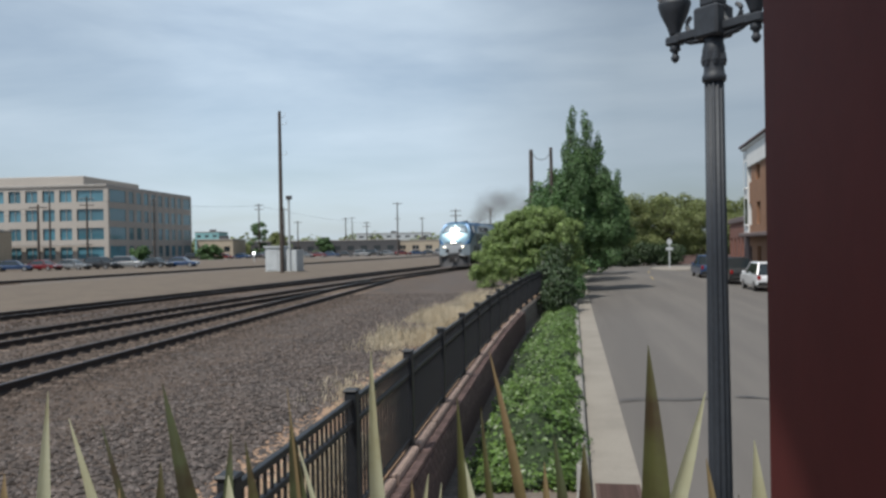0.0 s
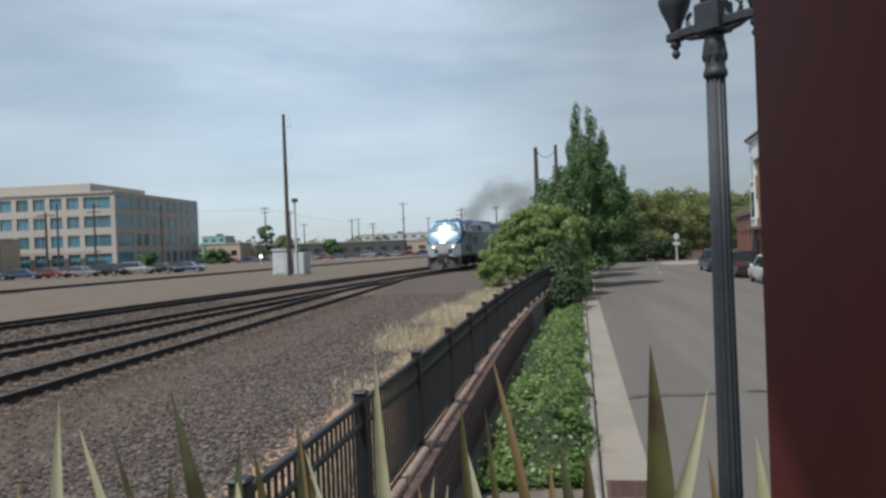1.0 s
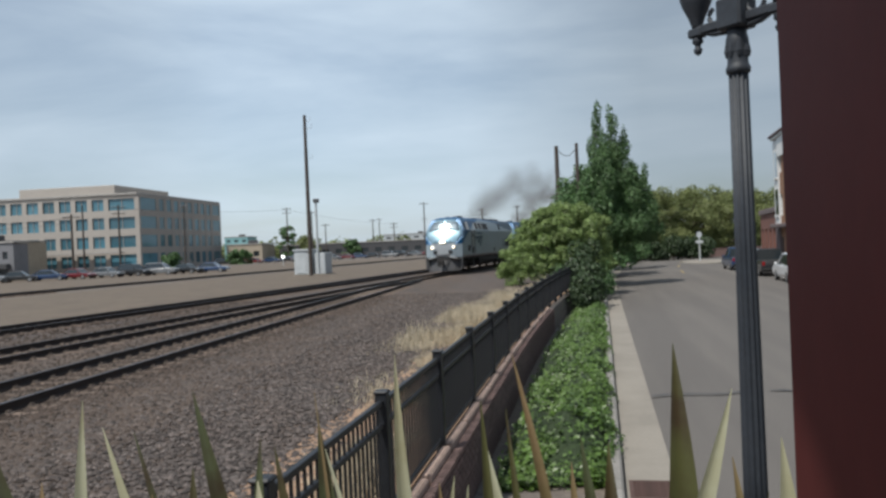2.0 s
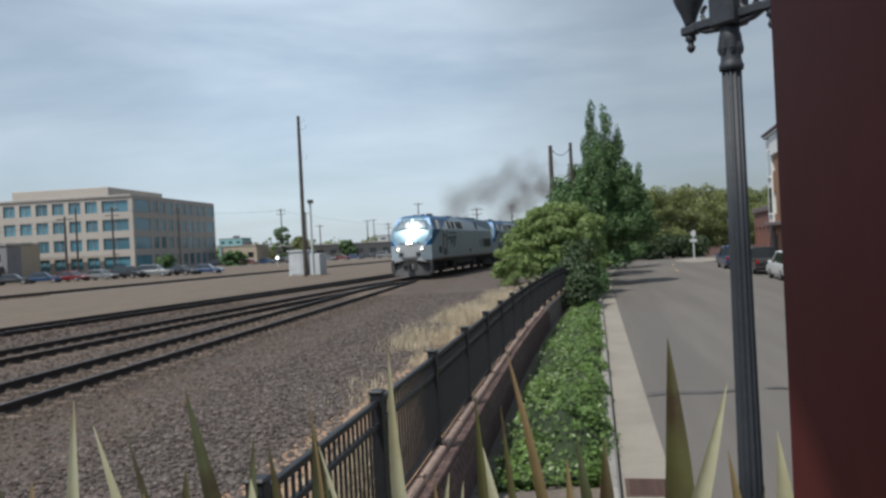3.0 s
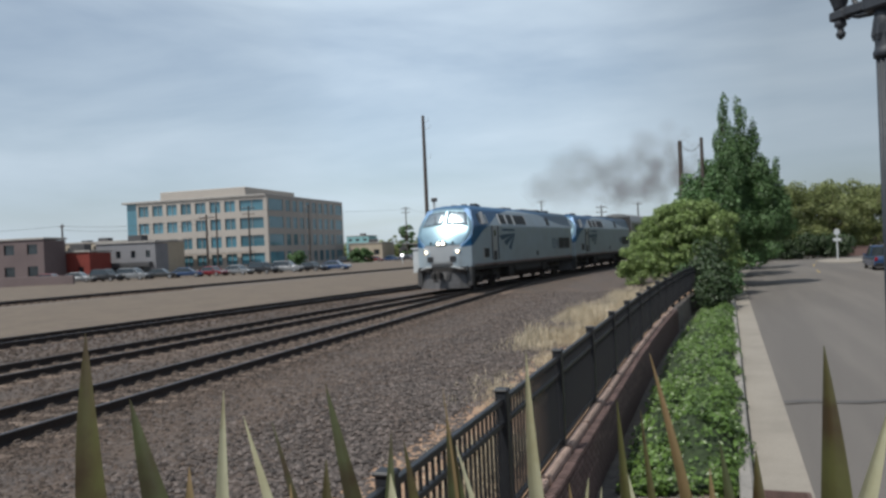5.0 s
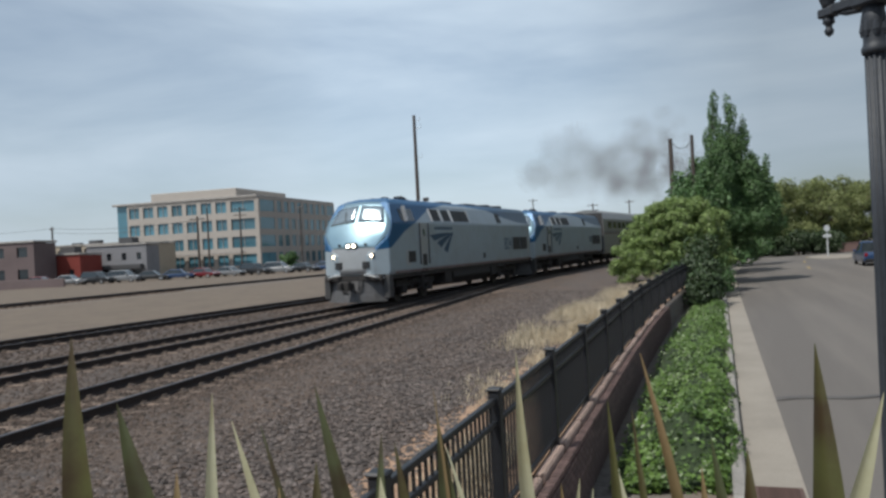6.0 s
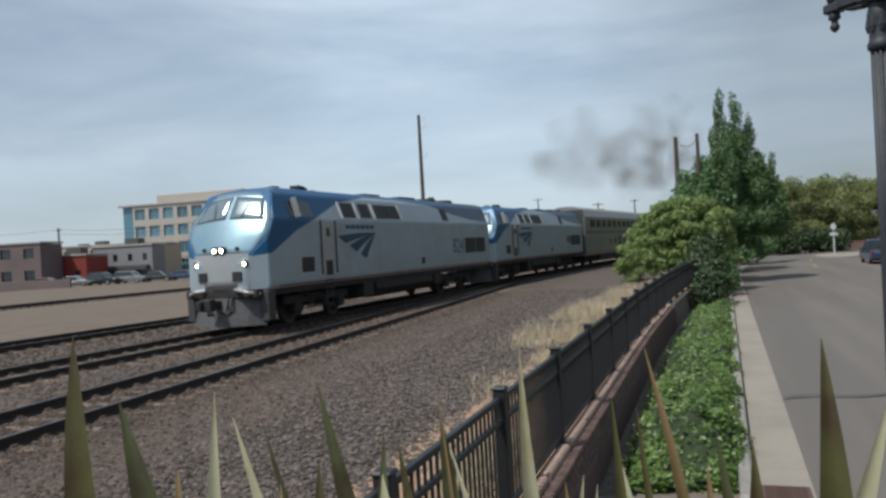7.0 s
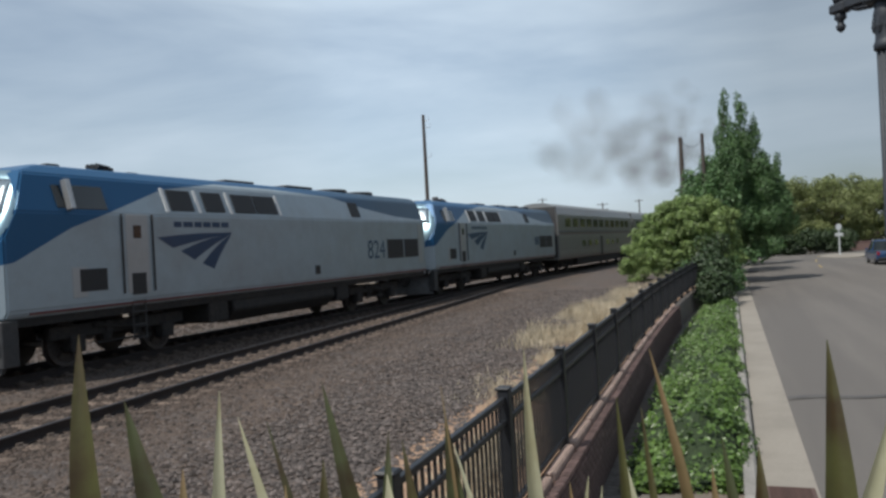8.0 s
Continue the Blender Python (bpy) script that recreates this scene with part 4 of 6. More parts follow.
    tank = hull([(x, y, z) for y in (7.4, 12.9) for x, z in ((1.35, 1.1), (1.42, 0.75), (1.1, 0.42), (-1.1, 0.42), (-1.42, 0.75), (-1.35, 1.1))], [], 0.03)
    part("fuel_tank", tank, M_DARK, t, "dark grey fuel tank")
    for y0, y1, z0 in ((6.4, 7.2, 0.5), (13.1, 13.9, 0.55)):
        part("equipment_box", boxes((-1.4, 1.4, y0, y1, z0, 1.1), bevel=0.03), M_DARK, t)
    wheels = truck(t, 3.7, 2.75) + truck(t, 16.5, 2.75)
    # cab side: window, mirror, door, ladder
    panel(t, "cab_window", 2.05, 3.05, 3.38, 3.94, M_GLASS, "dark cab side window", 0.02, tilt=20, x=1.465)
    panel(t, "quarter_window", 1.7, 1.92, 3.4, 3.92, M_GLASS, depth=0.02, tilt=20, x=1.465)
    panel(t, "mirror", 1.9, 2.02, 3.35, 4.0, M_STEEL, "pale folded mirror", 0.14, tilt=14, x=SIDE + 0.02)
    panel(t, "side_door", 3.5, 4.2, 1.5, 3.3, M_SILVER, "silver side door", 0.012)
    for yy in (3.36, 4.32):
        panel(t, "grab_rail", yy, yy + 0.03, 1.5, 3.3, M_GREYFRAME, depth=0.05)
    panel(t, "door_window", 3.72, 3.98, 2.75, 3.05, M_GLASS, depth=0.02)
    panel(t, "vent", 2.15, 2.9, 1.62, 2.1, M_GRILLE, "dark square vent", 0.018)
    panel(t, "hatch", 1.95, 2.35, 1.5, 2.15, M_SILVER, depth=0.01)
    panel(t, "step_recess", 3.62, 4.08, 1.45, 1.95, M_GRILLE, depth=0.016)
    for s in (1, -1):
        bm = bmesh.new()
        for yy in (3.65, 4.05):
            tube(bm, [(s * 1.46, yy, 0.4), (s * 1.46, yy, 1.4)], 0.02, 6)
        for z in (0.45, 0.75, 1.05, 1.3):
            box(bm, s * 1.46 - 0.05, s * 1.46 + 0.05, 3.65, 4.05, z - 0.015, z + 0.015)
        part("ladder", bm, M_GREYFRAME, t, "grey steel boarding ladder")
    # intakes in the sloping upper band
    for y0, y1 in ((5.1, 5.95), (6.4, 7.2), (7.65, 8.6), (8.66, 9.7), (14.3, 14.95)):
        panel(t, "intake_grille", y0, y1, 3.42, 3.98, M_GRILLE, "dark intake grille", 0.03, tilt=20, x=1.455)
    for yy in (4.9, 6.1, 7.4, 9.78):
        panel(t, "grille_post", yy, yy + 0.12, 3.38, 4.02, M_WHITEWALL, depth=0.02, tilt=20, x=1.468)
    panel(t, "rear_grille", 16.95, 18.38, 1.86, 2.6, M_GRILLE, "dark louvred radiator grille", 0.02)
    panel(t, "rear_grille", 18.5, 19.85, 1.86, 2.6, M_GRILLE, "dark louvred radiator grille", 0.02)
    panel(t, "fuel_filler", 11.6, 11.88, 1.52, 1.8, M_GRILLE, depth=0.025)
    panel(t, "rear_door", 19.9, 20.3, 1.6, 3.2, M_SILVER, depth=0.01)
    for k, (y0, w) in enumerate(((5.1, 0.28), (5.44, 0.36), (5.86, 0.28), (6.2, 0.3), (6.56, 0.32), (6.94, 0.3))):
        panel(t, "name_bar", y0, y0 + w, 3.01, 3.15, M_BLUE, depth=0.004, bevel=0.0, both=False)
    swoosh_logo(t)
    if number:
        number_text(t, number, 16.02, 1.9, 0.98)
    else:
        for k in range(3):
            panel(t, "number_bar", 15.85 + 0.33 * k, 16.1 + 0.33 * k, 2.05, 2.55, M_BLUE, depth=0.004, bevel=0.0, both=False)
    # roof: stack, fans, horn, antennas
    bm = boxes((-0.45, 0.45, 8.6, 10.0, 4.36, 4.5), bevel=0.03)
    st = part("exhaust_stack", bm, M_GREYFRAME, t, "sooty exhaust stack")
    for y in (15.2, 17.3):
        bm = bmesh.new()
        lathe(bm, [(0.72, 4.36), (0.72, 4.48), (0.66, 4.52)], 20, Matrix.Translation((0, y, 0)))
        part("roof_fan", bm, M_GREYFRAME, t)
    part("roof_hatch", boxes((-0.7, 0.7, 11.4, 13.0, 4.37, 4.47), bevel=0.03), M_GREYFRAME, t)
    bm = bmesh.new()
    for k in range(3):
        tube(bm, [(0.25 + 0.14 * k, 4.1, 4.5), (0.25 + 0.14 * k, 3.7, 4.5)], [0.025, 0.07], 8)
    box(bm, 0.2, 0.6, 4.0, 4.15, 4.36, 4.48)
    part("horn", bm, M_GRILLE, t)
    for x, y in ((-0.4, 2.9), (0.3, 2.6), (0.1, 5.2)):
        part("antenna", boxes((x - 0.12, x + 0.12, y - 0.18, y + 0.18, 4.36, 4.48), bevel=0.03), M_GRILLE, t)
    part("rear_end", boxes((-1.3, 1.3, L - 0.005, L + 0.12, 1.3, 3.9), bevel=0.05), M_GREYFRAME, t)
    part("rear_coupler", boxes((-0.12, 0.12, L - 0.2, L + 0.45, 0.72, 0.95), bevel=0.02), M_DARK, t)
    return t, wheels


def coach(label):
    """A two-level stainless passenger coach."""
    t = thing("passenger_coach", label, "railway coach", group="train")
    L = 25.6
    pts = []
    for y in (0.0, L):
        for x, z in ((1.45, 0.9), (1.53, 1.1), (1.53, 4.05), (1.28, 4.62), (0.8, 4.86), (0.3, 4.92)):
            pts += [(x, y, z), (-x, y, z)]
    part("body", hull(pts, [], 0.04), M_CREAM, t)
    for x0 in np.arange(1.8, L - 2.2, 2.05):
        panel(t, "upper_window", x0, x0 + 1.45, 3.2, 3.82, M_GLASS, "dark upper-level window", 0.012, x=1.53)
    for x0 in (6.2, 8.2, 10.2, 14.2, 16.2, 18.2):
        panel(t, "lower_window", x0, x0 + 1.1, 1.75, 2.2, M_GLASS, "dark lower-level window", 0.012, x=1.53)
    panel(t, "door", 12.2, 13.0, 1.0, 2.5, M_GREYFRAME, depth=0.012, x=1.53)
    for z in (2.72, 2.86):
        panel(t, "side_stripe", 0.1, L - 0.1, z, z + 0.07, M_RED if z < 2.8 else M_BLUE, depth=0.006, x=1.53, bevel=0.0)
    for z in (1.3, 1.45, 2.5, 2.95, 4.0):
        panel(t, "fluting", 0.1, L - 0.1, z, z + 0.02, M_STEEL, depth=0.012, x=1.53, bevel=0.0)
    part("end_diaphragm", boxes((-0.6, 0.6, -0.28, 0.0, 1.0, 3.4), (-1.42, 1.42, -0.03, 0.02, 1.1, 4.62), bevel=0.02), M_GREYFRAME, t)
    part("rear_diaphragm", boxes((-0.6, 0.6, L, L + 0.2, 1.0, 3.4), bevel=0.02), M_GREYFRAME, t)
    part("undercarriage", boxes((-1.35, 1.35, 5.4, L - 5.4, 0.35, 0.95), (-1.2, 1.2, 0.2, L - 0.2, 0.85, 0.98), bevel=0.03), M_DARK, t)
    wheels = truck(t, 3.0, 2.55, 0.46) + truck(t, L - 3.0, 2.55, 0.46)
    return t, wheels


loco_a, wheels_a = locomotive("824")
loco_b, wheels_b = locomotive("")
loco_b["label"] = "second silver and blue diesel locomotive coupled behind the first"
coach_a, wheels_c = coach("tall stainless two-level passenger coach behind the locomotives")
coach_b, wheels_d = coach("tall stainless two-level passenger coach in the train")
coach_c, wheels_e = coach("tall stainless two-level passenger coach at the train's tail")


# smoke: soft puffs made of many tiny flakes of soot
def puff_mesh(seed, n, sigma):
    rng = np.random.RandomState(seed)
    p = rng.normal(size=(n, 3)) * sigma
    lumps = rng.normal(size=(6, 3)) * sigma * 0.8
    p[: n // 3] = lumps[rng.randint(0, 6, n // 3)] + rng.normal(size=(n // 3, 3)) * sigma * 0.7
    r = np.linalg.norm(p, axis=1)
    p = p[r < 1.28]
    nrm = rng.normal(size=p.shape)
    ob = leaf_mesh("soot_flakes", p, nrm, 0.0075 + 0.005 * rng.rand(len(p)), M_SMOKE, None, 1.0, seed)
    me = ob.data
    bpy.data.objects.remove(ob)
    return me


PUFFS = [puff_mesh(40 + i, 4600, 0.72) for i in range(5)]
smoke = []
for i in range(150):
    p = new("smoke_puff", PUFFS[i % 5])
    tagged(p, "thin dark grey puff of diesel exhaust smoke in the air", "smoke", group="exhaust smoke", kind="stuff")
    smoke.append(p)


# street lamp on the pavement corner
def street_lamp(x, y):
    t = thing("street_lamp", "dark blue-grey fluted cast iron street lamp with two arms", "street lamp", pose(x, y, 0, 0, 0, -56))
    base_z = ROAD_Z + 0.15
    bm = bmesh.new()
    lathe(bm, [(0.21, base_z), (0.21, base_z + 0.12), (0.17, base_z + 0.2), (0.15, base_z + 0.65), (0.11, base_z + 0.75), (0.085, base_z + 0.85)], 20)
    part("base", bm, M_LAMP, t, smooth=False)
    bm = bmesh.new()
    lathe(bm, [(0.072, base_z + 0.8), (0.069, 1.0), (0.0605, 2.3), (0.056, 3.37)], 96, flute=0.16, flutes=12)
    part("shaft", bm, M_LAMP, t, smooth=True)
    bm = bmesh.new()
    lathe(bm, [(0.058, 3.35), (0.069, 3.36), (0.071, 3.385), (0.063, 3.4), (0.059, 3.42), (0.059, 3.49), (0.063, 3.52), (0.066, 3.545), (0.06, 3.57), (0.056, 3.585), (0.06, 3.62)], 24)
    capital = part("capital", bm, M_LAMP, t, smooth=True)
    bm = bmesh.new()
    lathe(bm, [(0.012, 0), (0.02, 0.03), (0.012, 0.075), (0.004, 0.1)], 6)
    bud = part("bud", bm, M_LAMP, capital)
    bud.matrix_basis = pose(0.057, 0, 3.45)
    for k in range(1, 8):
        a = k * math.pi / 4
        shared("bud", bud.data, pose(0.057 * math.cos(a), 0.057 * math.sin(a), 3.45), capital)
    part("arm_box", boxes((-0.085, 0.085, -0.085, 0.085, 3.615, 3.80), (-0.06, 0.06, -0.06, 0.06, 3.80, 3.9), bevel=0.014), M_LAMP, t)
    for s in (-1, 1):
        bm = bmesh.new()
        box(bm, min(s * 0.07, s * 0.3), max(s * 0.07, s * 0.3), -0.028, 0.028, 3.645, 3.70, bevel=0.008)
        box(bm, min(s * 0.235, s * 0.335), max(s * 0.235, s * 0.335), -0.04, 0.04, 3.635, 3.69, bevel=0.01)
        pts = []
        for k in range(15):
            a = k / 14 * 1.6 * math.pi
            r = 0.075 * (1 - 0.5 * k / 14)
            pts.append((s * (0.145 + r * math.cos(a + 2.4)), 0, 3.745 + r * math.sin(a + 2.4)))
        tube(bm, pts, 0.014, 6)
        tube(bm, [(s * 0.08, 0, 3.62), (s * 0.17, 0, 3.63), (s * 0.24, 0, 3.66)], 0.018, 6)
        arm = part("arm", bm, M_LAMP, t, "scrolled iron lamp arm")
        bm = bmesh.new()
        lathe(bm, [(0.006, 3.525), (0.022, 3.54), (0.028, 3.56), (0.018, 3.575), (0.018, 3.59), (0.034, 3.605), (0.03, 3.64)], 12, Matrix.Translation((s * 0.285, 0, 0)))
        part("finial", bm, M_LAMP, arm, smooth=True)
        bm = bmesh.new()
        lathe(bm, [(0.03, 3.68), (0.036, 3.715), (0.042, 3.73), (0.05, 3.755), (0.085, 3.83), (0.1, 3.88), (0.1, 3.9)], 20, Matrix.Translation((s * 0.285, 0, 0)))
        part("cup", bm, M_LAMP, t, "flared iron lamp cup", smooth=True)
        bm = bmesh.new()
        lathe(bm, [(0.085, 3.9), (0.15, 4.0), (0.17, 4.12), (0.14, 4.25), (0.06, 4.33)], 20, Matrix.Translation((s * 0.285, 0, 0)))
        part("globe", bm, M_WHITEWALL, t, "white lamp globe", smooth=True)
    return t


street_lamp(1.635, 4.68)
tagged(part("pavement_corner", boxes((0.75, 2.9, -6, 7.4, ROAD_Z - 0.05, ROAD_Z + 0.155), bevel=0.02), M_CONC), "concrete pavement corner round the lamp", "pavement", kind="structure")

# platform with canopy and column, and planter box before the camera
tagged(part("platform", boxes((-1.45, 6.0, -14, 0.7, ROAD_Z - 0.1, 0.82), bevel=0.02), M_PLATFORM), "paved raised station platform", "platform", kind="structure")
col = thing("canopy_column", "oxblood red painted steel canopy column", "column", pose(0.423, 1.01, 0, 0, 0, -10))
part("shaft", boxes((-0.008, 0.3, -0.48, 0.0, -0.5, 4.25), bevel=0.008), M_COLUMN, col)
part("foot_plate", boxes((-0.06, 0.36, -0.54, 0.06, 0.8, 0.84), bevel=0.005), M_COLUMN, col)
canopy = thing("canopy", "dark boarded canopy over the platform", "canopy", pose(-0.37, 0.125, 4.2, 0, 0, -16.5), kind="structure")
part("roof_slab", boxes((0.0, 6.0, -14, 2.9, 0.02, 0.2), bevel=0.02), M_CANOPY, canopy)
part("fascia", boxes((-0.04, 0.0, -14, 2.9, 0.0, 0.24), bevel=0.01), M_COLUMN, canopy)
planter = thing("planter_box", "paved planter box with soil", "planter", pose(0, 0, 0))
part("planter_wall", boxes((-1.33, 0.4, 0.72, 0.86, ROAD_Z - 0.1, 1.28), (-1.33, 0.4, 1.95, 2.1, ROAD_Z - 0.1, 1.28), (-1.33, -1.2, 0.86, 1.95, ROAD_Z - 0.1, 1.28), (0.28, 0.4, 0.86, 1.95, ROAD_Z - 0.1, 1.28), bevel=0.02), M_BRICK, planter)
part("soil", boxes((-1.2, 0.28, 0.86, 1.95, ROAD_Z - 0.1, 1.2)), M_SOIL, planter)


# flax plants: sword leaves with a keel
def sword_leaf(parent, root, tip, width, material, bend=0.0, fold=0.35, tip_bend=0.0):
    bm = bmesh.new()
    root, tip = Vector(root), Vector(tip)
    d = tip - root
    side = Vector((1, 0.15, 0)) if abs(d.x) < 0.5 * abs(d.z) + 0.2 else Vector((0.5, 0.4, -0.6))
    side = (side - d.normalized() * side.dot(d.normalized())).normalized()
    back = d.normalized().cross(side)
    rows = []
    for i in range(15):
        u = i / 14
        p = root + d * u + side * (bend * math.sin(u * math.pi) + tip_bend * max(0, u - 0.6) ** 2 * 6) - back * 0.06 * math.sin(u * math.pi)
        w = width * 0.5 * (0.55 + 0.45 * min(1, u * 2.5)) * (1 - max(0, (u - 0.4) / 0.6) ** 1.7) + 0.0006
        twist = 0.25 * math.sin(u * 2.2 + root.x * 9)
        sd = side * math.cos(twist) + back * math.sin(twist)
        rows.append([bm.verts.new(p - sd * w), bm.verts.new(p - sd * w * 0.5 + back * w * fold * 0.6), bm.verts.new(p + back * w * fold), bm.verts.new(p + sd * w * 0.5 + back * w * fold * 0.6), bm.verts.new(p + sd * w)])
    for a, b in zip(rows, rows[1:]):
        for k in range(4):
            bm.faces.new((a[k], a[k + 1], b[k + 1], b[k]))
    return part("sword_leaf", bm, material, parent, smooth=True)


FM = {"g": M_FLAX, "p": M_FLAXPALE, "d": M_FLAXDARK, "b": M_FLAXBROWN}


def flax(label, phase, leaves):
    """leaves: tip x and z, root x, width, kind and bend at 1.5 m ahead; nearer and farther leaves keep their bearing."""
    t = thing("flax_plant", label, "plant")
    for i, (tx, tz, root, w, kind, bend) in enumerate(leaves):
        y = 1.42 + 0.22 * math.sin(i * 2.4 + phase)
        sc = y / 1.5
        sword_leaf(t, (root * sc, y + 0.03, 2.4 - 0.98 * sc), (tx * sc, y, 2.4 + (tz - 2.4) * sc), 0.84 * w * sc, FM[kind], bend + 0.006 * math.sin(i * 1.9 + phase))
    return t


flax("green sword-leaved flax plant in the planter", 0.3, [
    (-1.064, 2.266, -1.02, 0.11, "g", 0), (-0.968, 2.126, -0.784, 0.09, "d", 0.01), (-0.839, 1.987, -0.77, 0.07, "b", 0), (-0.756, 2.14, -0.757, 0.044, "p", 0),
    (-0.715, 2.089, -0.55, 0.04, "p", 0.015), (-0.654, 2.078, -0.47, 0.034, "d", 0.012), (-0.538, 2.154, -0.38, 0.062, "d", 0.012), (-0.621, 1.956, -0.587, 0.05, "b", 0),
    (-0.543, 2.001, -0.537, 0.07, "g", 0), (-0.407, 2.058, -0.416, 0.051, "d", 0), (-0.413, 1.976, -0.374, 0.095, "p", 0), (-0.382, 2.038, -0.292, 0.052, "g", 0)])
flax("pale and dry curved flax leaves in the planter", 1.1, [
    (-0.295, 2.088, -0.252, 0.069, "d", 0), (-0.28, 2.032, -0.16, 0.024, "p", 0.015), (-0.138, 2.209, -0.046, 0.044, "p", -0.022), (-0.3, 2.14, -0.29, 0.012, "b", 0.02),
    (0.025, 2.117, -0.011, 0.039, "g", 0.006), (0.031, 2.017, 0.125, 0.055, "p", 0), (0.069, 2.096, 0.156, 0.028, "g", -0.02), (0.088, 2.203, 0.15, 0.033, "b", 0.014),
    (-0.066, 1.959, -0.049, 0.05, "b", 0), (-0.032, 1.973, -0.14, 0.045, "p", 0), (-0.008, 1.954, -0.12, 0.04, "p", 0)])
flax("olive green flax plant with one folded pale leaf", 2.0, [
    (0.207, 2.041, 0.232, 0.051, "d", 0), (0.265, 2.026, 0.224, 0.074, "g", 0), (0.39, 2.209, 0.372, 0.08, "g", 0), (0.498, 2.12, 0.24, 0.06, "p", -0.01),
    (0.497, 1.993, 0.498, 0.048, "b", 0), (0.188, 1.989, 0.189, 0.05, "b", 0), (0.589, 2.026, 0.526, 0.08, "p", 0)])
rng = np.random.RandomState(14)
low = thing("flax_plant", "small low flax shoots in the planter", "plant")
for i in range(22):
    u = -0.95 + 1.5 * (i + rng.rand()) / 22
    yy = 1.3 + 0.45 * rng.rand()
    sword_leaf(low, (u * yy / 1.5, yy + 0.05, 1.3), ((u + 0.07 * rng.randn()) * yy / 1.5, yy, 1.86 + 0.1 * rng.rand() - 0.3 * (yy - 1.5)), 0.03 + 0.035 * rng.rand(), (M_FLAX, M_FLAXDARK, M_FLAXPALE, M_FLAXDARK, M_FLAXBROWN)[i % 5], 0.05 * rng.randn())
# trees and bushes
def leaf_blob(rng, c, r, n, flat=1.0):
    """Leaf places and normals near the surface of an uneven blob."""
    d = rng.normal(size=(n, 3))
    d /= np.linalg.norm(d, axis=1)[:, None]
    rr = 1 - 0.45 * rng.rand(n) ** 2
    lump = np.array([noise.noise(Vector((a * 2.3 + c[0], b * 2.3 + c[1], e * 2.3 + c[2]))) for a, b, e in d])
    p = np.array(c) + d * (np.array(r) * (rr * (1 + 0.35 * lump))[:, None])
    return p, d + np.array((0, 0, 0.35)) + 0.5 * rng.normal(size=(n, 3))


def tree(name, label, category, x, y, z, blobs, leaf, material, trunk, seed, density=260, group="", aspect=0.6):
    t = thing(name, label, category, pose(x, y, z), group)
    rng = np.random.RandomState(seed)
    bm = bmesh.new()
    tube(bm, [(0, 0, -0.2), (0.05, 0, trunk[1] * 0.4), (0.0, 0.06, trunk[1])], [trunk[0] * 1.25, trunk[0], trunk[0] * 0.6], 9)
    for b in blobs[: 14]:
        tube(bm, [(0, 0, min(trunk[1] * 0.75, b[2] * 0.5)), (b[0] * 0.55, b[1] * 0.55, b[2] * 0.75), (b[0], b[1], b[2])], [trunk[0] * 0.5, trunk[0] * 0.3, trunk[0] * 0.1], 6)
    part("trunk", bm, M_BARK, t)
    cs, ns = [], []
    for bx, by, bz, rx, rz in blobs:
        n = int(density * (rx * rx + 2 * rx * rz) / 3)
        p, d = leaf_blob(rng, (bx, by, bz), (rx, rx, rz), max(60, n))
        cs.append(p)
        ns.append(d)
    cs, ns = np.concatenate(cs), np.concatenate(ns)
    keep = cs[:, 2] > 0.1
    leaf_mesh("crown", cs[keep], ns[keep], leaf * (0.7 + 0.6 * rng.rand(keep.sum())), material, t, aspect, seed)
    return t


rng = np.random.RandomState(77)
bl = []
for i in range(110):
    a, h = rng.rand() * 6.28, rng.rand()
    r = 2.5 * math.sqrt(max(0.0, 1 - ((h - 0.22) / 0.8) ** 2)) * (0.6 + 0.4 * rng.rand())
    bl.append((r * math.cos(a), 0.75 * r * math.sin(a), 0.3 + 3.7 * h, 0.4 + 0.25 * rng.rand(), 0.28 + 0.18 * rng.rand()))
for i in range(150):
    a, h = rng.rand() * 6.28, rng.rand()
    r = 2.75 * math.sqrt(max(0.03, 1 - ((h - 0.22) / 0.84) ** 2)) * (0.9 + 0.2 * rng.rand())
    bl.append((r * math.cos(a), 0.75 * r * math.sin(a), 0.45 + 3.75 * h, 0.2 + 0.24 * rng.rand(), 0.16 + 0.16 * rng.rand()))
bl = [(bx + 0.24 * bz - 0.3, by, bz, br, bh) for bx, by, bz, br, bh in bl]
tree("bush", "large rounded yellow-green bush at the fence's end", "bush", 4.6, 42.6, 0.05, bl, 0.12, M_BUSH, (0.16, 1.8), 5, 1000, aspect=0.32)
bl = []
for i in range(14):
    a = rng.rand() * 6.28
    bl.append((1.2 * math.cos(a), 2.4 * math.sin(a), 0.5 + 1.0 * rng.rand(), 0.55, 0.5))
tree("shrub", "dark shrub under the trees beside the kerb", "shrub", 5.6, 40.5, -0.6, bl, 0.1, M_TREE, (0.08, 0.8), 15, 420)

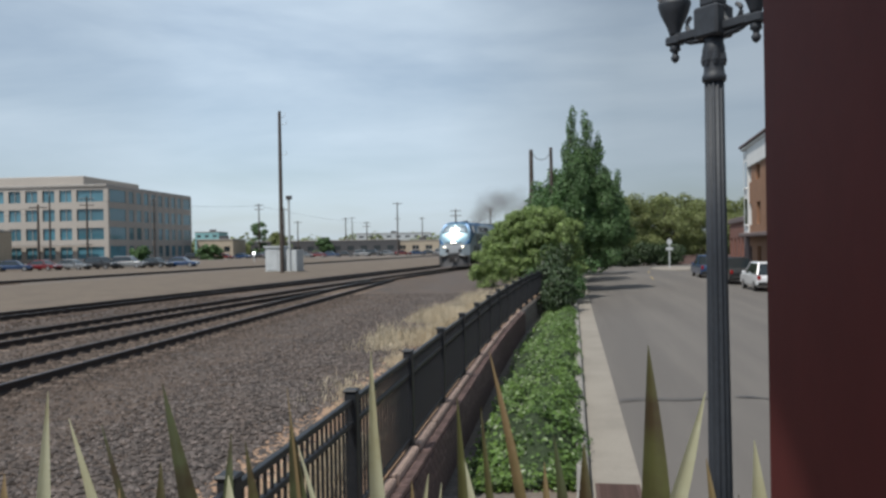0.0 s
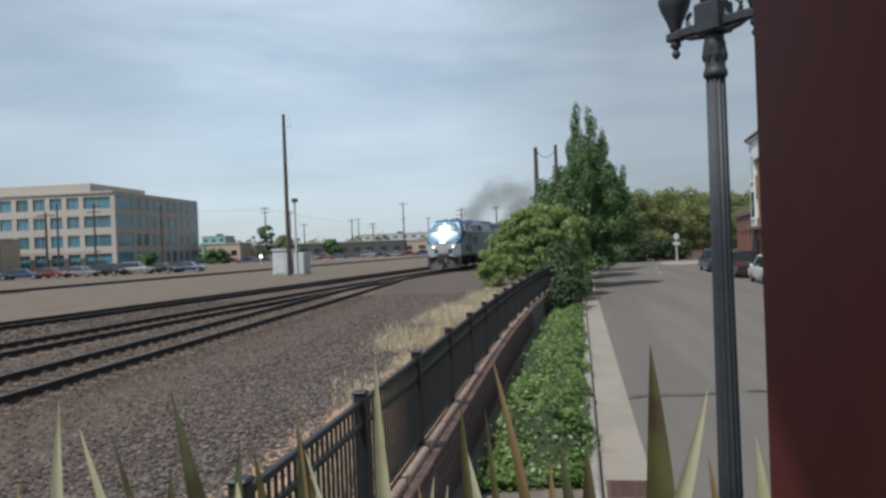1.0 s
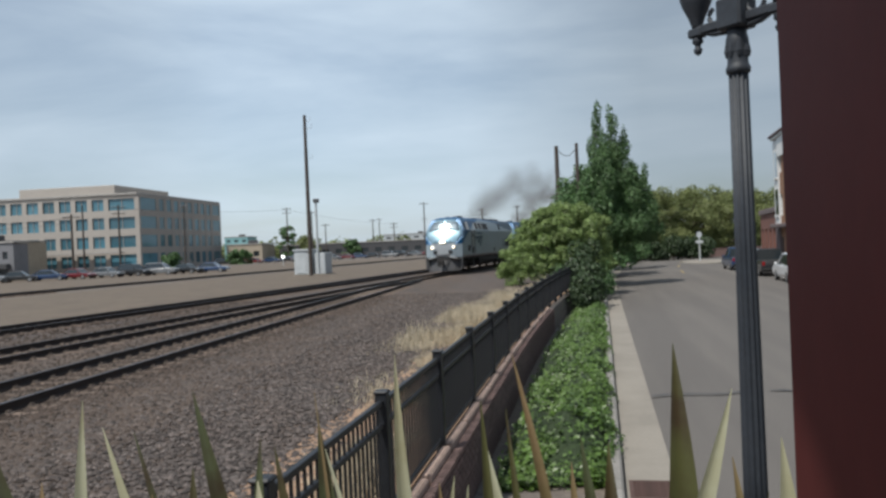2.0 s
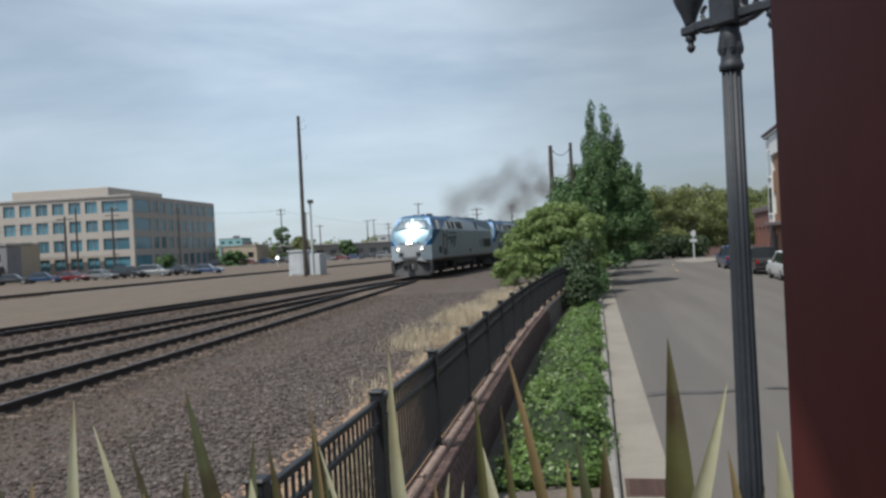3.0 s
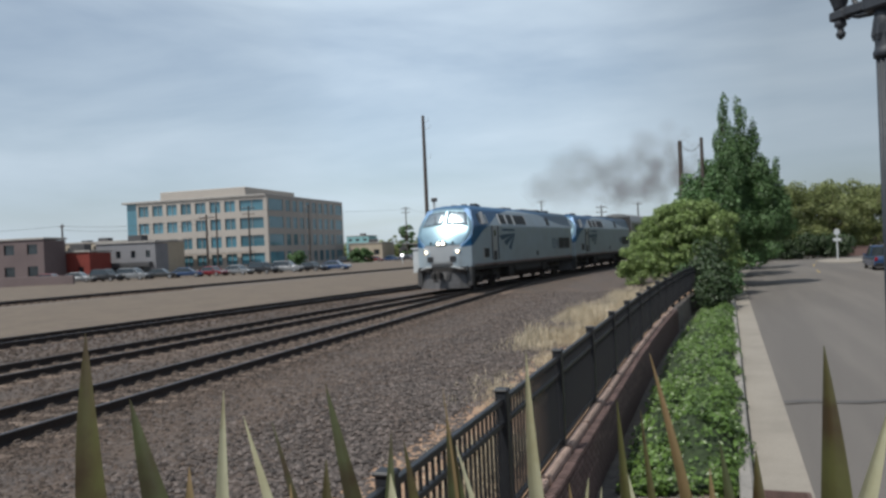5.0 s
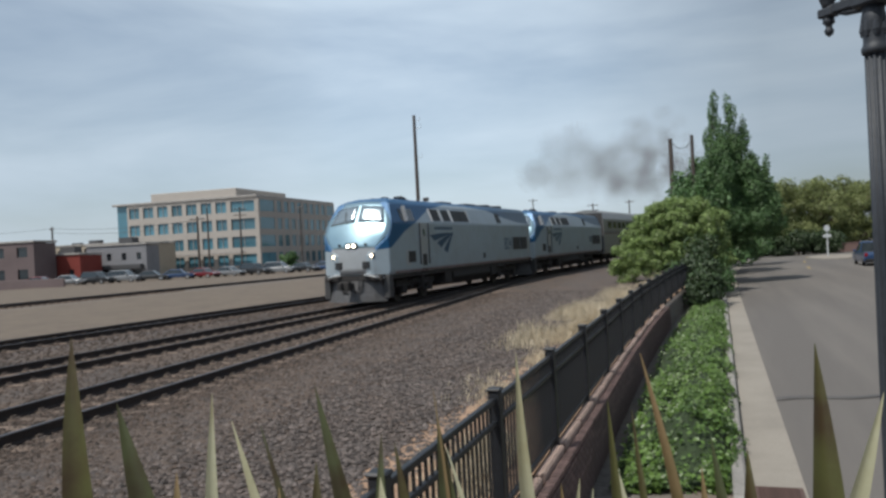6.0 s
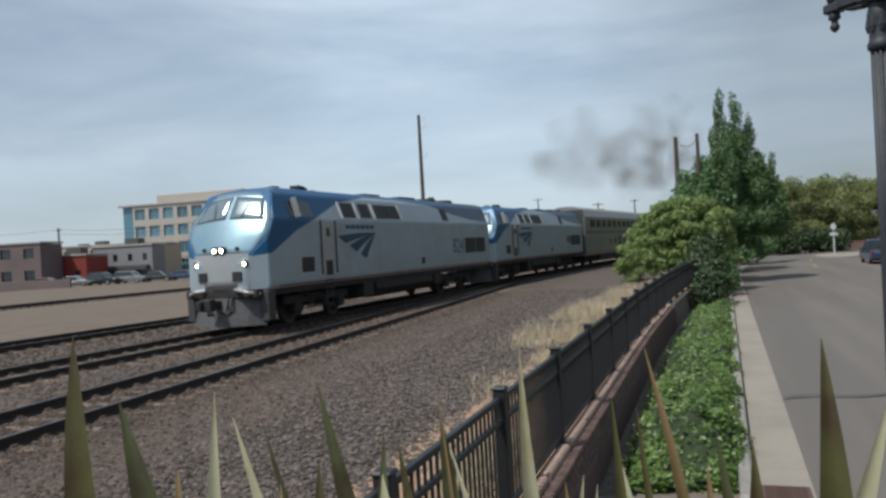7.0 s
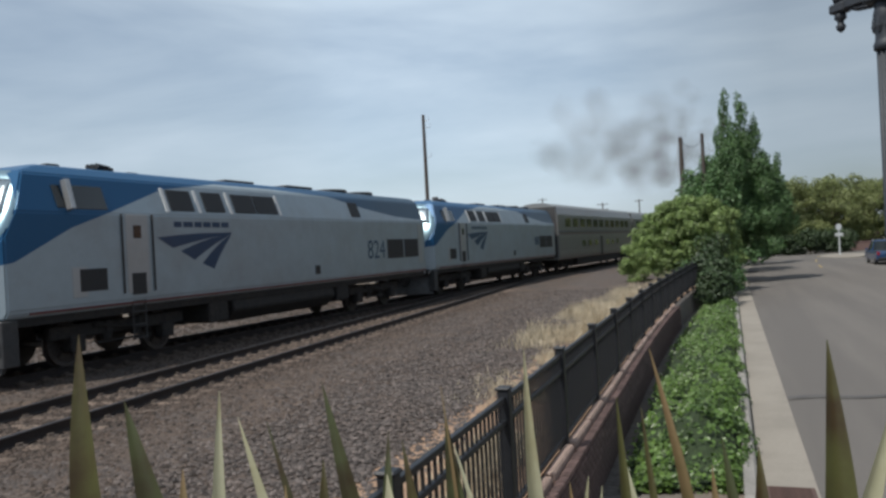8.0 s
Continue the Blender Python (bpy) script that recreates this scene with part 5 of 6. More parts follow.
bl = []
for sx, sy, top, wide in ((-0.35, 0, 11.9, 0.8), (0.42, 0.3, 11.6, 0.85), (1.3, 0.2, 9.9, 0.9), (-0.9, -0.2, 9.3, 0.95), (2.85, 0.3, 7.3, 0.75), (-0.2, -0.9, 9.4, 1.1), (0.8, 1.0, 9.0, 1.1), (1.7, -0.5, 7.4, 1.1), (-1.5, 0.5, 7.0, 1.05), (-2.1, 0.0, 5.2, 1.0), (2.3, 0.6, 5.6, 1.1), (0.75, 0.1, 9.3, 1.15), (2.0, 0.0, 7.6, 0.95)):
    n = 13
    for k in range(n):
        u = k / (n - 1)
        zc = 1.8 + (top * 1.04 - 2.0) * u
        r = wide * (0.42 + 1.25 * (1 - u) ** 0.8) * (0.75 + 0.5 * rng.rand())
        bl.append((sx * (1.2 - 0.2 * u) + 1.3 + 0.35 * rng.randn() * (1.2 - u), sy + 0.3 * rng.randn(), zc, r * 0.72, 0.85))
near = 0.86
bl = [(bx * near, by * near, 2.9 + (bz - 2.7) * near, br * near, bh * near) for bx, by, bz, br, bh in bl if bz > 3.0]
tree("tall_tree", "tall dark green tree with several pointed spires", "tree", 8.85 * near, 58.0 * near, -0.5, bl, 0.072, M_TREE, (0.2, 3.6), 6, 1700)


def round_tree(label, x, y, h, w, seed, mat, leaf=0.16, density=280):
    rng = np.random.RandomState(seed)
    bl = []
    for i in range(34):
        a, u = rng.rand() * 6.28, rng.rand()
        r = w * 0.5 * math.sqrt(max(0.05, 1 - ((u - 0.45) / 0.65) ** 2)) * math.sqrt(rng.rand()) * 1.05
        bl.append((r * math.cos(a), r * math.sin(a), h * (0.1 + 0.8 * u), 0.1 * w + 0.5 * rng.rand(), 0.08 * w + 0.3 * rng.rand()))
    return tree("tree", label, "tree", x, y, ROAD_Z + 0.1, bl, leaf, mat, (0.2, h * 0.45), seed, density, "trees along the street")


# next two: hidden by the tall tree, added to cast shadows on the street
round_tree("dark green tree added behind the tall tree to shade the street", 10.6, 63, 9.5, 6.5, 31, M_TREE)
round_tree("dark green hidden tree added beside the street to cast shadow", 8.0, 50.5, 8.8, 5.0, 32, M_TREE, 0.14)
round_tree("olive green street tree", 18.5, 104, 9.0, 9.5, 33, M_TREE)
round_tree("olive green street tree", 24.0, 108, 9.6, 10, 34, M_OAK)
round_tree("olive green street tree", 30.0, 110, 9.6, 10, 35, M_OAK)
round_tree("olive green street tree", 36.0, 113, 10.2, 10.5, 36, M_OAK)
round_tree("olive green street tree", 42.0, 116, 9.8, 10.5, 37, M_OAK)
# also out of sight, added to carry the tree shadow farther along the street
round_tree("dark green hidden tree added for its shadow on the street", 13.2, 75, 9.8, 7.5, 38, M_TREE)

# shrubs under the trees along the kerb, leaves coloured dark for the shade
rng = np.random.RandomState(88)
for i in range(18):
    y = 33.4 + 1.6 * i if i < 5 else 41.0 + 3.6 * (i - 5)
    bl = []
    for k in range(16):
        a = rng.rand() * 6.28
        bl.append(((0.5 if i < 5 else 0.9) * math.cos(a) * rng.rand(), (1.0 if i < 5 else 2.0) * math.sin(a) * rng.rand(), 0.35 + ((0.9 + 0.4 * i) if i < 5 else 1.2 + 0.1 * i) * rng.rand(), (0.32 if i < 5 else 0.5) + 0.25 * rng.rand(), 0.4 + 0.2 * rng.rand()))
    tree("shrub", "dense green shrub beside the kerb, leaves coloured dark for shade", "shrub", kerb_x(y) - (0.95 if i < 5 else 1.7) - 0.06 * i + 0.1 * rng.randn(), y, ROAD_Z - 0.05, bl, 0.08 if i < 5 else 0.11, M_SHADELEAF, (0.06, 0.7), 100 + i, 700 if i < 5 else 300, "shrubs along the kerb")
# undergrowth beyond the street's bend, its colour darkened for shade under the trees
for i in range(6):
    bl = []
    for k in range(18):
        a = rng.rand() * 6.28
        bl.append((2.0 * math.cos(a) * rng.rand(), 1.4 * math.sin(a) * rng.rand(), 0.5 + 2.0 * rng.rand(), 0.8 + 0.3 * rng.rand(), 0.6 + 0.2 * rng.rand()))
    tree("shrub", "undergrowth shrub beyond the street's bend, leaves coloured dark for shade", "shrub", 19.0 + 2.1 * i, 97.0 + 0.7 * i, ROAD_Z - 0.05, bl, 0.15, M_SHADELEAF, (0.06, 0.9), 140 + i, 160, "undergrowth beyond the bend")
for i, (x, y, h, w) in enumerate(((8.0, 60, 6.0, 5), (13.0, 90, 8.6, 8), (15.0, 98, 8.2, 8), (21, 116, 9.6, 10), (27, 120, 10, 10), (33, 122, 10.5, 11), (40, 124, 10, 11), (48, 124, 10, 11), (21.5, 101, 4.2, 6), (20.0, 108, 5, 7))):
    round_tree("olive green street tree in the row", x, y, h, w, 60 + i, M_OAK, 0.2, 180)

# low brown wall and crossbuck sign beyond the bend
tagged(part("low_wall", boxes((30.5, 56, 103, 103.3, ROAD_Z - 0.1, 0.45), (30.5, 56, 102.95, 103.35, 0.45, 0.55), bevel=0.02), M_BRICK), "low brown wall beyond the street's bend", "wall", kind="structure")
sign = thing("street_sign", "white street sign on a pale post", "sign", pose(25.2, 87.3, ROAD_Z + 0.14, 0, 0, -14))
part("post", boxes((-0.07, 0.07, -0.07, 0.07, 0, 2.6), bevel=0.02), M_HUT, sign)
bm = bmesh.new()
lathe(bm, [(0.36, -0.02), (0.36, 0.02)], 8, Matrix.Translation((0, -0.12, 2.9)) @ Matrix.Rotation(radians(90), 4, "X") @ Matrix.Diagonal((0.8, 1, 1, 1)))
part("sign_plate", bm, M_HUT, sign, "pale grey sign plate")
part("sub_plate", boxes((-0.38, 0.38, -0.14, -0.1, 1.95, 2.25), bevel=0.01), M_HUT, sign)


# buildings
def facade(parent, m, width, storeys, storey_h, bays, wall_mat, glass_mat, win_w=0.62, win_h=0.6, sill=0.25, depth=0.35, ground=True, pane_name="window"):
    """Piers and spandrels with real depth; each pane is set back between them. In the plane y = 0, x to the right."""
    parts = bays if isinstance(bays, list) else [1.0] * bays
    unit = width / sum(parts)
    pier = unit * (1 - win_w) / 2
    edges = [unit * sum(parts[:b]) for b in range(len(parts) + 1)]
    bays = len(parts)
    bm = bmesh.new()
    for s in range(storeys):
        z0 = s * storey_h
        hz0, hz1 = z0 + storey_h * sill, z0 + storey_h * (sill + win_h)
        box(bm, 0, width, 0, depth, z0, hz0)
        box(bm, 0, width, 0, depth, hz1, z0 + storey_h)
        for b in range(bays + 1):
            a = 0 if b == 0 else edges[b] - pier
            e = width if b == bays else edges[b] + pier
            box(bm, a, e, 0, depth, hz0, hz1)
    w = part("facade", bm, wall_mat, parent)
    w.matrix_basis = m
    for s in range(storeys):
        for b in range(bays):
            x0, x1 = edges[b] + pier, edges[b + 1] - pier
            z0, z1 = s * storey_h + storey_h * sill, s * storey_h + storey_h * (sill + win_h)
            p = part(pane_name, boxes((x0, x1, depth * 0.6, depth * 0.75, z0, z1)), glass_mat, parent)
            p.matrix_basis = m
            if x1 - x0 > 2:
                mu = part("mullion", boxes(((x0 + x1) / 2 - 0.06, (x0 + x1) / 2 + 0.06, depth * 0.4, depth * 0.6, z0, z1)), M_ROOF, p)


office = thing("office_building", "four-storey cream office building with blue glass", "building", Matrix.Translation((-76.1, 176.4, YARD_Z - 0.06)) @ Matrix.Rotation(radians(175), 4, "Z"))
# local x runs away from the corner along the front; the front faces local +y
OFF_W, OFF_D, OFF_H = 36.0, 46.0, 17.2
flip = Matrix.Rotation(radians(180), 4, "Z")
facade(office, Matrix.Translation((OFF_W, 0, 0)) @ flip, OFF_W, 4, 4.3, [1] * 7 + [1.85], M_OFFICE, M_OFFGLASS, 0.72, 0.62, 0.2, 0.6)
facade(office, Matrix.Rotation(radians(90), 4, "Z") @ Matrix.Translation((-OFF_D, 0, 0)), OFF_D, 4, 4.3, [1.6] + [1] * 8 + [2.3], M_OFFICE, M_OFFGLASS, 0.62, 0.66, 0.2, 0.5)
part("core", boxes((0.7, OFF_W - 0.1, -OFF_D, -0.62, 0, OFF_H - 0.3)), M_OFFICE, office)
part("roof_edge", boxes((-0.3, OFF_W + 4.2, -OFF_D - 0.3, 0.3, OFF_H, OFF_H + 0.5), bevel=0.05), M_ROOF, office)
part("penthouse", boxes((6, 30, -28, -1.5, OFF_H + 0.5, OFF_H + 2.6), bevel=0.1), M_OFFICE, office)
part("glass_corner", boxes((OFF_W + 0.1, OFF_W + 3.2, -12, -0.5, 0, OFF_H - 0.01)), M_OFFGLASS, office, "tall blue glass stair corner")
part("entry_canopy", boxes((3, 30, 0.7, 2.6, 3.9, 4.2), bevel=0.05), M_ROOF, office)


def low_building(label, x0, x1, y, depth, h, mat, bays, turn=0.0, storeys=1, sill=0.4, win_h=0.3, win_w=0.4, parapet=0.3):
    t = thing("low_building", label, "building", pose(x0, y, YARD_Z - 0.06, 0, 0, turn))
    w = x1 - x0
    facade(t, Matrix(), w, storeys, h / storeys, bays, mat, M_GLASS, win_w, win_h, sill, 0.35)
    part("core", boxes((0.02, w - 0.02, 0.36, depth, 0, h - 0.1)), mat, t)
    part("roof", boxes((-0.15, w + 0.15, -0.15, depth + 0.15, h, h + parapet), bevel=0.04), M_ROOF, t)
    part("roof_unit", boxes((w * 0.45, w * 0.45 + 2.4, depth * 0.4, depth * 0.4 + 2, h + parapet, h + parapet + 1.0), bevel=0.05), M_DARKWALL, t)
    return t


low_building("mauve stucco two-storey building with dark windows", -102, -76.4, 98, 5, 6.3, M_BROWNWALL, 7, 2, 2, 0.35, 0.45, 0.45)
low_building("low red painted building beside the yard", -81.6, -73.2, 104, 6, 4.3, M_REDWALL, 3, 4, 1, 0.2, 0.3, 0.3)
grey = low_building("grey building with four square windows and black awning", -77.2, -67.1, 112, 4, 5.5, M_GREYWALL, 4, 2, 1, 0.58, 0.2, 0.3)
part("awning", boxes((0.2, 9.6, -1.1, -0.01, 1.75, 2.5), bevel=0.06), M_DARKWALL, grey, "long black shop awning")
part("shop_window", boxes((0.6, 9.2, -0.05, 0.02, 0.3, 1.7)), M_GLASS, grey)
tagged(part("tan_end_wall", boxes((-79.9, -77.35, 111.6, 116, YARD_Z - 0.06, 5.4), bevel=0.05), M_TANWALL), "tan end wall of the grey building", "wall", kind="structure")
tagged(part("yard_wall", boxes((-90, -64, 88, 88.3, YARD_Z - 0.06, 1.2), bevel=0.03), M_BROWNWALL), "low mauve wall along the yard", "wall", kind="structure")
for k, (x, y, w, d, h, mat, lab) in enumerate(((-68, 215, 10, 14, 5.0, M_TANWALL, "long tan warehouse behind the parked cars"), (-58, 235, 44, 18, 4.4, M_DARKWALL, "long dark open shed with pale roof across the yard"), (-20, 255, 26, 18, 4.2, M_TANWALL, "low tan shed far across the yard"),
                                              (-105, 330, 10, 14, 9.8, M_TEAL, "pale teal building in the distance"), (-40, 360, 34, 18, 8.5, M_HUT, "pale grey building in the distance"), (-2, 300, 30, 14, 5.0, M_TANWALL, "low tan shed in the distance"), (-150, 190, 20, 20, 8.0, M_TANWALL, "tan building beside the office"), (-120, 150, 26, 20, 7.0, M_TANWALL, "tan building behind the mauve one"))):
    low_building(lab, x, x + w, y, d, h, mat, max(3, int(w / 4)), 0, 1 if h < 6 else 3, 0.35, 0.3, 0.5)

# shops on the street's far side
brick = thing("brick_building", "orange brick three-storey building with white end and cornice", "building", pose(kerb_x(63) + 13.75, 62.8, ROAD_Z + 0.1, 0, 0, -12 + 90))
# local x runs along the street, the front faces it
facade(brick, Matrix.Rotation(radians(180), 4, "Z") @ Matrix.Translation((0, -0.35, 0)), 22, 3, 3.3, 6, M_ORANGEBRICK, M_GLASS, 0.42, 0.5, 0.25, 0.35)
part("core", boxes((-22, -0.02, -12, -0.02, 0, 9.8)), M_ORANGEBRICK, brick)
part("white_end", boxes((-1.7, 0.3, -12, 0.44, 3.4, 10.0), bevel=0.03), M_WHITEWALL, brick, "white painted end wall")
part("stone_base", boxes((-1.7, 0.3, -12, 0.46, 0, 3.39), bevel=0.03), M_BROWNWALL, brick, "brown ground-floor end wall")
for z in (4.2, 7.1):
    part("end_window", boxes((-1.45, -0.25, 0.435, 0.47, z, z + 2.0)), M_GLASS, brick)
    part("window_sill", boxes((-1.55, -0.15, 0.44, 0.56, z - 0.16, z - 0.01), bevel=0.02), M_WHITEWALL, brick)
part("parapet", boxes((-22, -1.72, -12, 0.5, 8.6, 10.1), bevel=0.04), M_WHITEWALL, brick, "white painted parapet")
part("cornice", boxes((-22.1, 0.5, -12.1, 0.62, 10.1, 10.32), bevel=0.06), M_WHITEWALL, brick, "projecting white cornice")
part("cornice_cap", boxes((-22.2, 0.62, -12.2, 0.75, 10.32, 10.5), bevel=0.04), M_BROWNWALL, brick)
part("ledge", boxes((-21, -0.6, 0.36, 1.0, 3.2, 3.5), bevel=0.05), M_BROWNWALL, brick, "brown ledge over the shop front")
shop = thing("red_shop", "low red brick shop beyond the brick building", "building", pose(kerb_x(82) + 14.4, 81, ROAD_Z + 0.1, 0, 0, -14 + 90))
facade(shop, Matrix.Rotation(radians(180), 4, "Z") @ Matrix.Translation((0, -0.35, 0)), 15, 1, 4.6, 5, M_SHOPBRICK, M_GLASS, 0.5, 0.55, 0.15, 0.35)
part("core", boxes((-15, -0.02, -12, -0.02, 0, 4.5)), M_SHOPBRICK, shop)
part("parapet", boxes((-15.2, 0.2, -12.2, 0.5, 4.6, 5.1), bevel=0.05), M_BROWNWALL, shop)


# cars
def car(label, colour, m, kind="suv", group="parked cars"):
    t = thing("car", label, "car", m, group)
    L, W, H = {"suv": (4.6, 0.92, 1.72), "sedan": (4.6, 0.9, 1.44), "pickup": (5.5, 0.97, 1.85)}[kind]
    belt = H * 0.58
    bm = bmesh.new()
    prof = [(0.0, 0.42), (0.03, belt * 0.78), (L * 0.06, belt * 0.92), (L * 0.28, belt), (L * 0.98, belt), (L, belt * 0.8), (L, 0.42), (L * 0.9, 0.28), (L * 0.1, 0.28)]
    pts = [(s * W * (1 if 0.3 < z < belt * 0.95 else 0.94), y - L / 2, z) for y, z in prof for s in (-1, 1)]
    part("body", hull(pts, [], 0.05), colour, t, smooth=False)
    c0, c1, r0, r1 = {"suv": (0.27, 0.985, 0.42, 0.9), "sedan": (0.27, 0.9, 0.42, 0.72), "pickup": (0.27, 0.62, 0.4, 0.58)}[kind]
    cab = [(s * W * 0.93, y * L - L / 2, belt - 0.02) for y in (c0, c1) for s in (-1, 1)] + [(s * W * 0.74, y * L - L / 2, H - 0.07) for y in (r0, r1) for s in (-1, 1)]
    part("window_glass", hull(cab, [], 0.03), M_GLASS, t, "dark tinted windows")
    rf = [(s * W * 0.76, y * L - L / 2, H - 0.09) for y in (r0 - 0.01, r1 + 0.01) for s in (-1, 1)] + [(s * W * 0.66, y * L - L / 2, H) for y in (r0 + 0.03, r1 - 0.03) for s in (-1, 1)]
    part("roof", hull(rf, [], 0.02), colour, t)
    for s in (-1, 1):
        for y in ((c0 + r0) / 2, (c1 + r1) / 2):
            bm = bmesh.new()
            yb, yt = (c0, r0) if y < 0.5 else (c1, r1)
            tube(bm, [(s * W * 0.93, yb * L - L / 2, belt), (s * W * 0.75, yt * L - L / 2, H - 0.06)], 0.04, 6)
            part("pillar", bm, colour, t)
        part("headlight", boxes((s * W * 0.7 - 0.16, s * W * 0.7 + 0.16, -L / 2 - 0.01, -L / 2 + 0.12, belt * 0.66, belt * 0.82), bevel=0.02), M_LENS, t)
        part("tail_light", boxes((s * W * 0.85 - 0.1, s * W * 0.85 + 0.1, L / 2 - 0.1, L / 2 + 0.012, belt * 0.7, belt * 0.95), bevel=0.02), M_TAIL, t)
        part("door_mirror", boxes((s * (W + 0.1) - 0.09, s * (W + 0.1) + 0.09, c0 * L - L / 2 + 0.25, c0 * L - L / 2 + 0.37, belt, belt + 0.16), bevel=0.03), colour, t)
        for y in (-L * 0.31, L * 0.31):
            bm = bmesh.new()
            turn = Matrix.Translation((s * (W - 0.1), y, 0.34)) @ Matrix.Rotation(radians(90), 4, "Y")
            lathe(bm, [(0.25, -0.11), (0.34, -0.09), (0.34, 0.09), (0.25, 0.11)], 16, turn)
            w = part("tyre", bm, M_TYRE, t)
            bm = bmesh.new()
            lathe(bm, [(0.22, -0.118), (0.05, -0.125), (0.05, 0.125), (0.22, 0.118)], 10, turn)
            part("rim", bm, M_RIM, w)
    if kind == "pickup":
        part("bed_liner", boxes((-W * 0.82, W * 0.82, L * 0.13, L * 0.47, belt - 0.01, belt + 0.012)), M_TYRE, t)
    part("rear_bumper", boxes((-W * 0.9, W * 0.9, L / 2 - 0.05, L / 2 + 0.06, 0.4, 0.58), bevel=0.03), M_TYRE, t)
    return t


def car_paint(name, c):
    return paint(name, c, 0.3, metal=0.1, grain=3, vary=0.03, stains=0.08, bump=0.0, coat=0.8)


C_WHITE, C_BLUE, C_BLACK, C_RED, C_GREY = car_paint("white_car_paint", (0.72, 0.73, 0.75)), car_paint("blue_car_paint", (0.02, 0.055, 0.14)), car_paint("black_car_paint", (0.02, 0.021, 0.023)), car_paint("maroon_car_paint", (0.16, 0.015, 0.02)), car_paint("grey_car_paint", (0.2, 0.21, 0.22))
for lab, col_, kind, y, off, extra in (("white compact sport utility car parked at the kerb", C_WHITE, "suv", 47.2, 11.3, 0), ("black pickup parked behind the white car", C_BLACK, "pickup", 55.5, 11.3, 0), ("dark blue pickup parked along the street", C_BLUE, "pickup", 65.5, 10.6, 0), ("grey car parked along the street", C_GREY, "sedan", 39.5, 11.4, 0)):
    car(lab, col_, pose(kerb_x(y) + off, y, ROAD_Z + 0.012, 0, 0, 180 - 9.5), kind, "cars parked along the street")
rng = np.random.RandomState(3)
lot = [("maroon car parked in the yard lot", C_RED, "sedan"), ("silver car parked in the yard lot", C_GREY, "sedan"), ("black car parked in the yard lot", C_BLACK, "suv"), ("grey car parked in the yard lot", C_GREY, "suv"), ("charcoal car parked in the yard lot", C_BLACK, "sedan"), ("blue car parked in the yard lot", C_BLUE, "sedan")]
proto = []
x = -71.0
for i in range(12):
    lab, col_, kind = lot[i % 6]
    m = pose(x, 94 + 0.5 * (x + 69), YARD_Z - 0.05, 0, 0, 70 + 40 * rng.rand())
    if i < 6:
        proto.append(car(lab, col_, m, kind, "cars in the yard lot"))
    else:
        copy_thing(proto[i % 6], m)
    x += 3.1
for i in range(22):
    copy_thing(proto[(i * 5 + 2) % 6], pose(-62 + 3.6 * i + rng.rand(), 190 + 1.2 * i + 6 * rng.rand(), YARD_Z - 0.05, 0, 0, 60 + 60 * rng.rand()))


# hut and poles
hut = thing("relay_hut", "pale grey metal railway relay hut", "hut", pose(-16.0, 78.0, YARD_Z - 0.05, 0, 0, -12) @ Matrix.Scale(1.26, 4))
part("cabinet", boxes((-1.15, 0.15, -0.9, 0.9, 0.1, 1.95), bevel=0.03), M_HUT, hut)
part("roof", boxes((-1.25, 0.25, -1.0, 1.0, 1.95, 2.08), bevel=0.03), M_HUT, hut)
part("side_cabinet", boxes((0.5, 1.35, -0.6, 0.8, 0.1, 1.75), bevel=0.03), M_HUT, hut)
part("door", boxes((-0.9, -0.1, -0.93, -0.9, 0.2, 1.8), bevel=0.01), M_HUT, hut)
part("plinth", boxes((-1.3, 1.5, -1.0, 1.0, 0, 0.1), bevel=0.02), M_CONC, hut)


def utility_pole(label, x, y, z, h, r, arms=1, arm_w=2.4, mat=M_WOODPOLE, lean=0.0):
    t = thing("utility_pole", label, "utility pole", pose(x, y, z, 0, lean, -12 + 30 * math.sin(x)), "utility poles")
    bm = bmesh.new()
    lathe(bm, [(r, -0.1), (r * 0.85, h * 0.6), (r * 0.66, h)], 10)
    part("pole", bm, mat, t)
    for k in range(arms):
        zz = h - 0.5 - 1.1 * k
        part("crossarm", boxes((-arm_w / 2, arm_w / 2, -0.07, 0.07, zz, zz + 0.14), bevel=0.01), mat, t)
        for s in (-0.9, -0.45, 0.45, 0.9):
            bm = bmesh.new()
            lathe(bm, [(0.05, zz + 0.14), (0.07, zz + 0.24), (0.03, zz + 0.34)], 8, Matrix.Translation((s * arm_w / 2, 0, 0)))
            part("insulator", bm, M_HUT, t)
    return t


tall = utility_pole("tall bare wooden pole beside the relay hut", -15.5, 74.8, YARD_Z - 0.05, 15.5, 0.21, 0)
for z, o in ((14.9, 0.6), (14.2, 0.75), (11.3, 0.7)):
    bm = bmesh.new()
    tube(bm, [(0.1, 0, z), (o, 0, z + 0.05), (o, 0, z + 0.4)], 0.025, 6)
    part("bracket", bm, M_HUT, tall)
post = thing("signal_post", "pale steel post with a small signal lamp", "signal post", pose(-15.2, 77.0, YARD_Z - 0.05) @ Matrix.Scale(1.24, 4), "")
bm = bmesh.new()
lathe(bm, [(0.09, 0), (0.09, 5.9)], 10)
part("pole", bm, M_HUT, post)
part("head", boxes((-0.2, 0.25, -0.15, 0.15, 5.8, 6.1), bevel=0.03), M_DARKWALL, post)
utility_pole("dark bare wooden pole behind the bush", 6.25, 55.0, -0.2, 9.25, 0.2, 0)
utility_pole("dark wooden pole beside the tall tree", 8.35, 60.0, -0.2, 10.0, 0.18, 0)
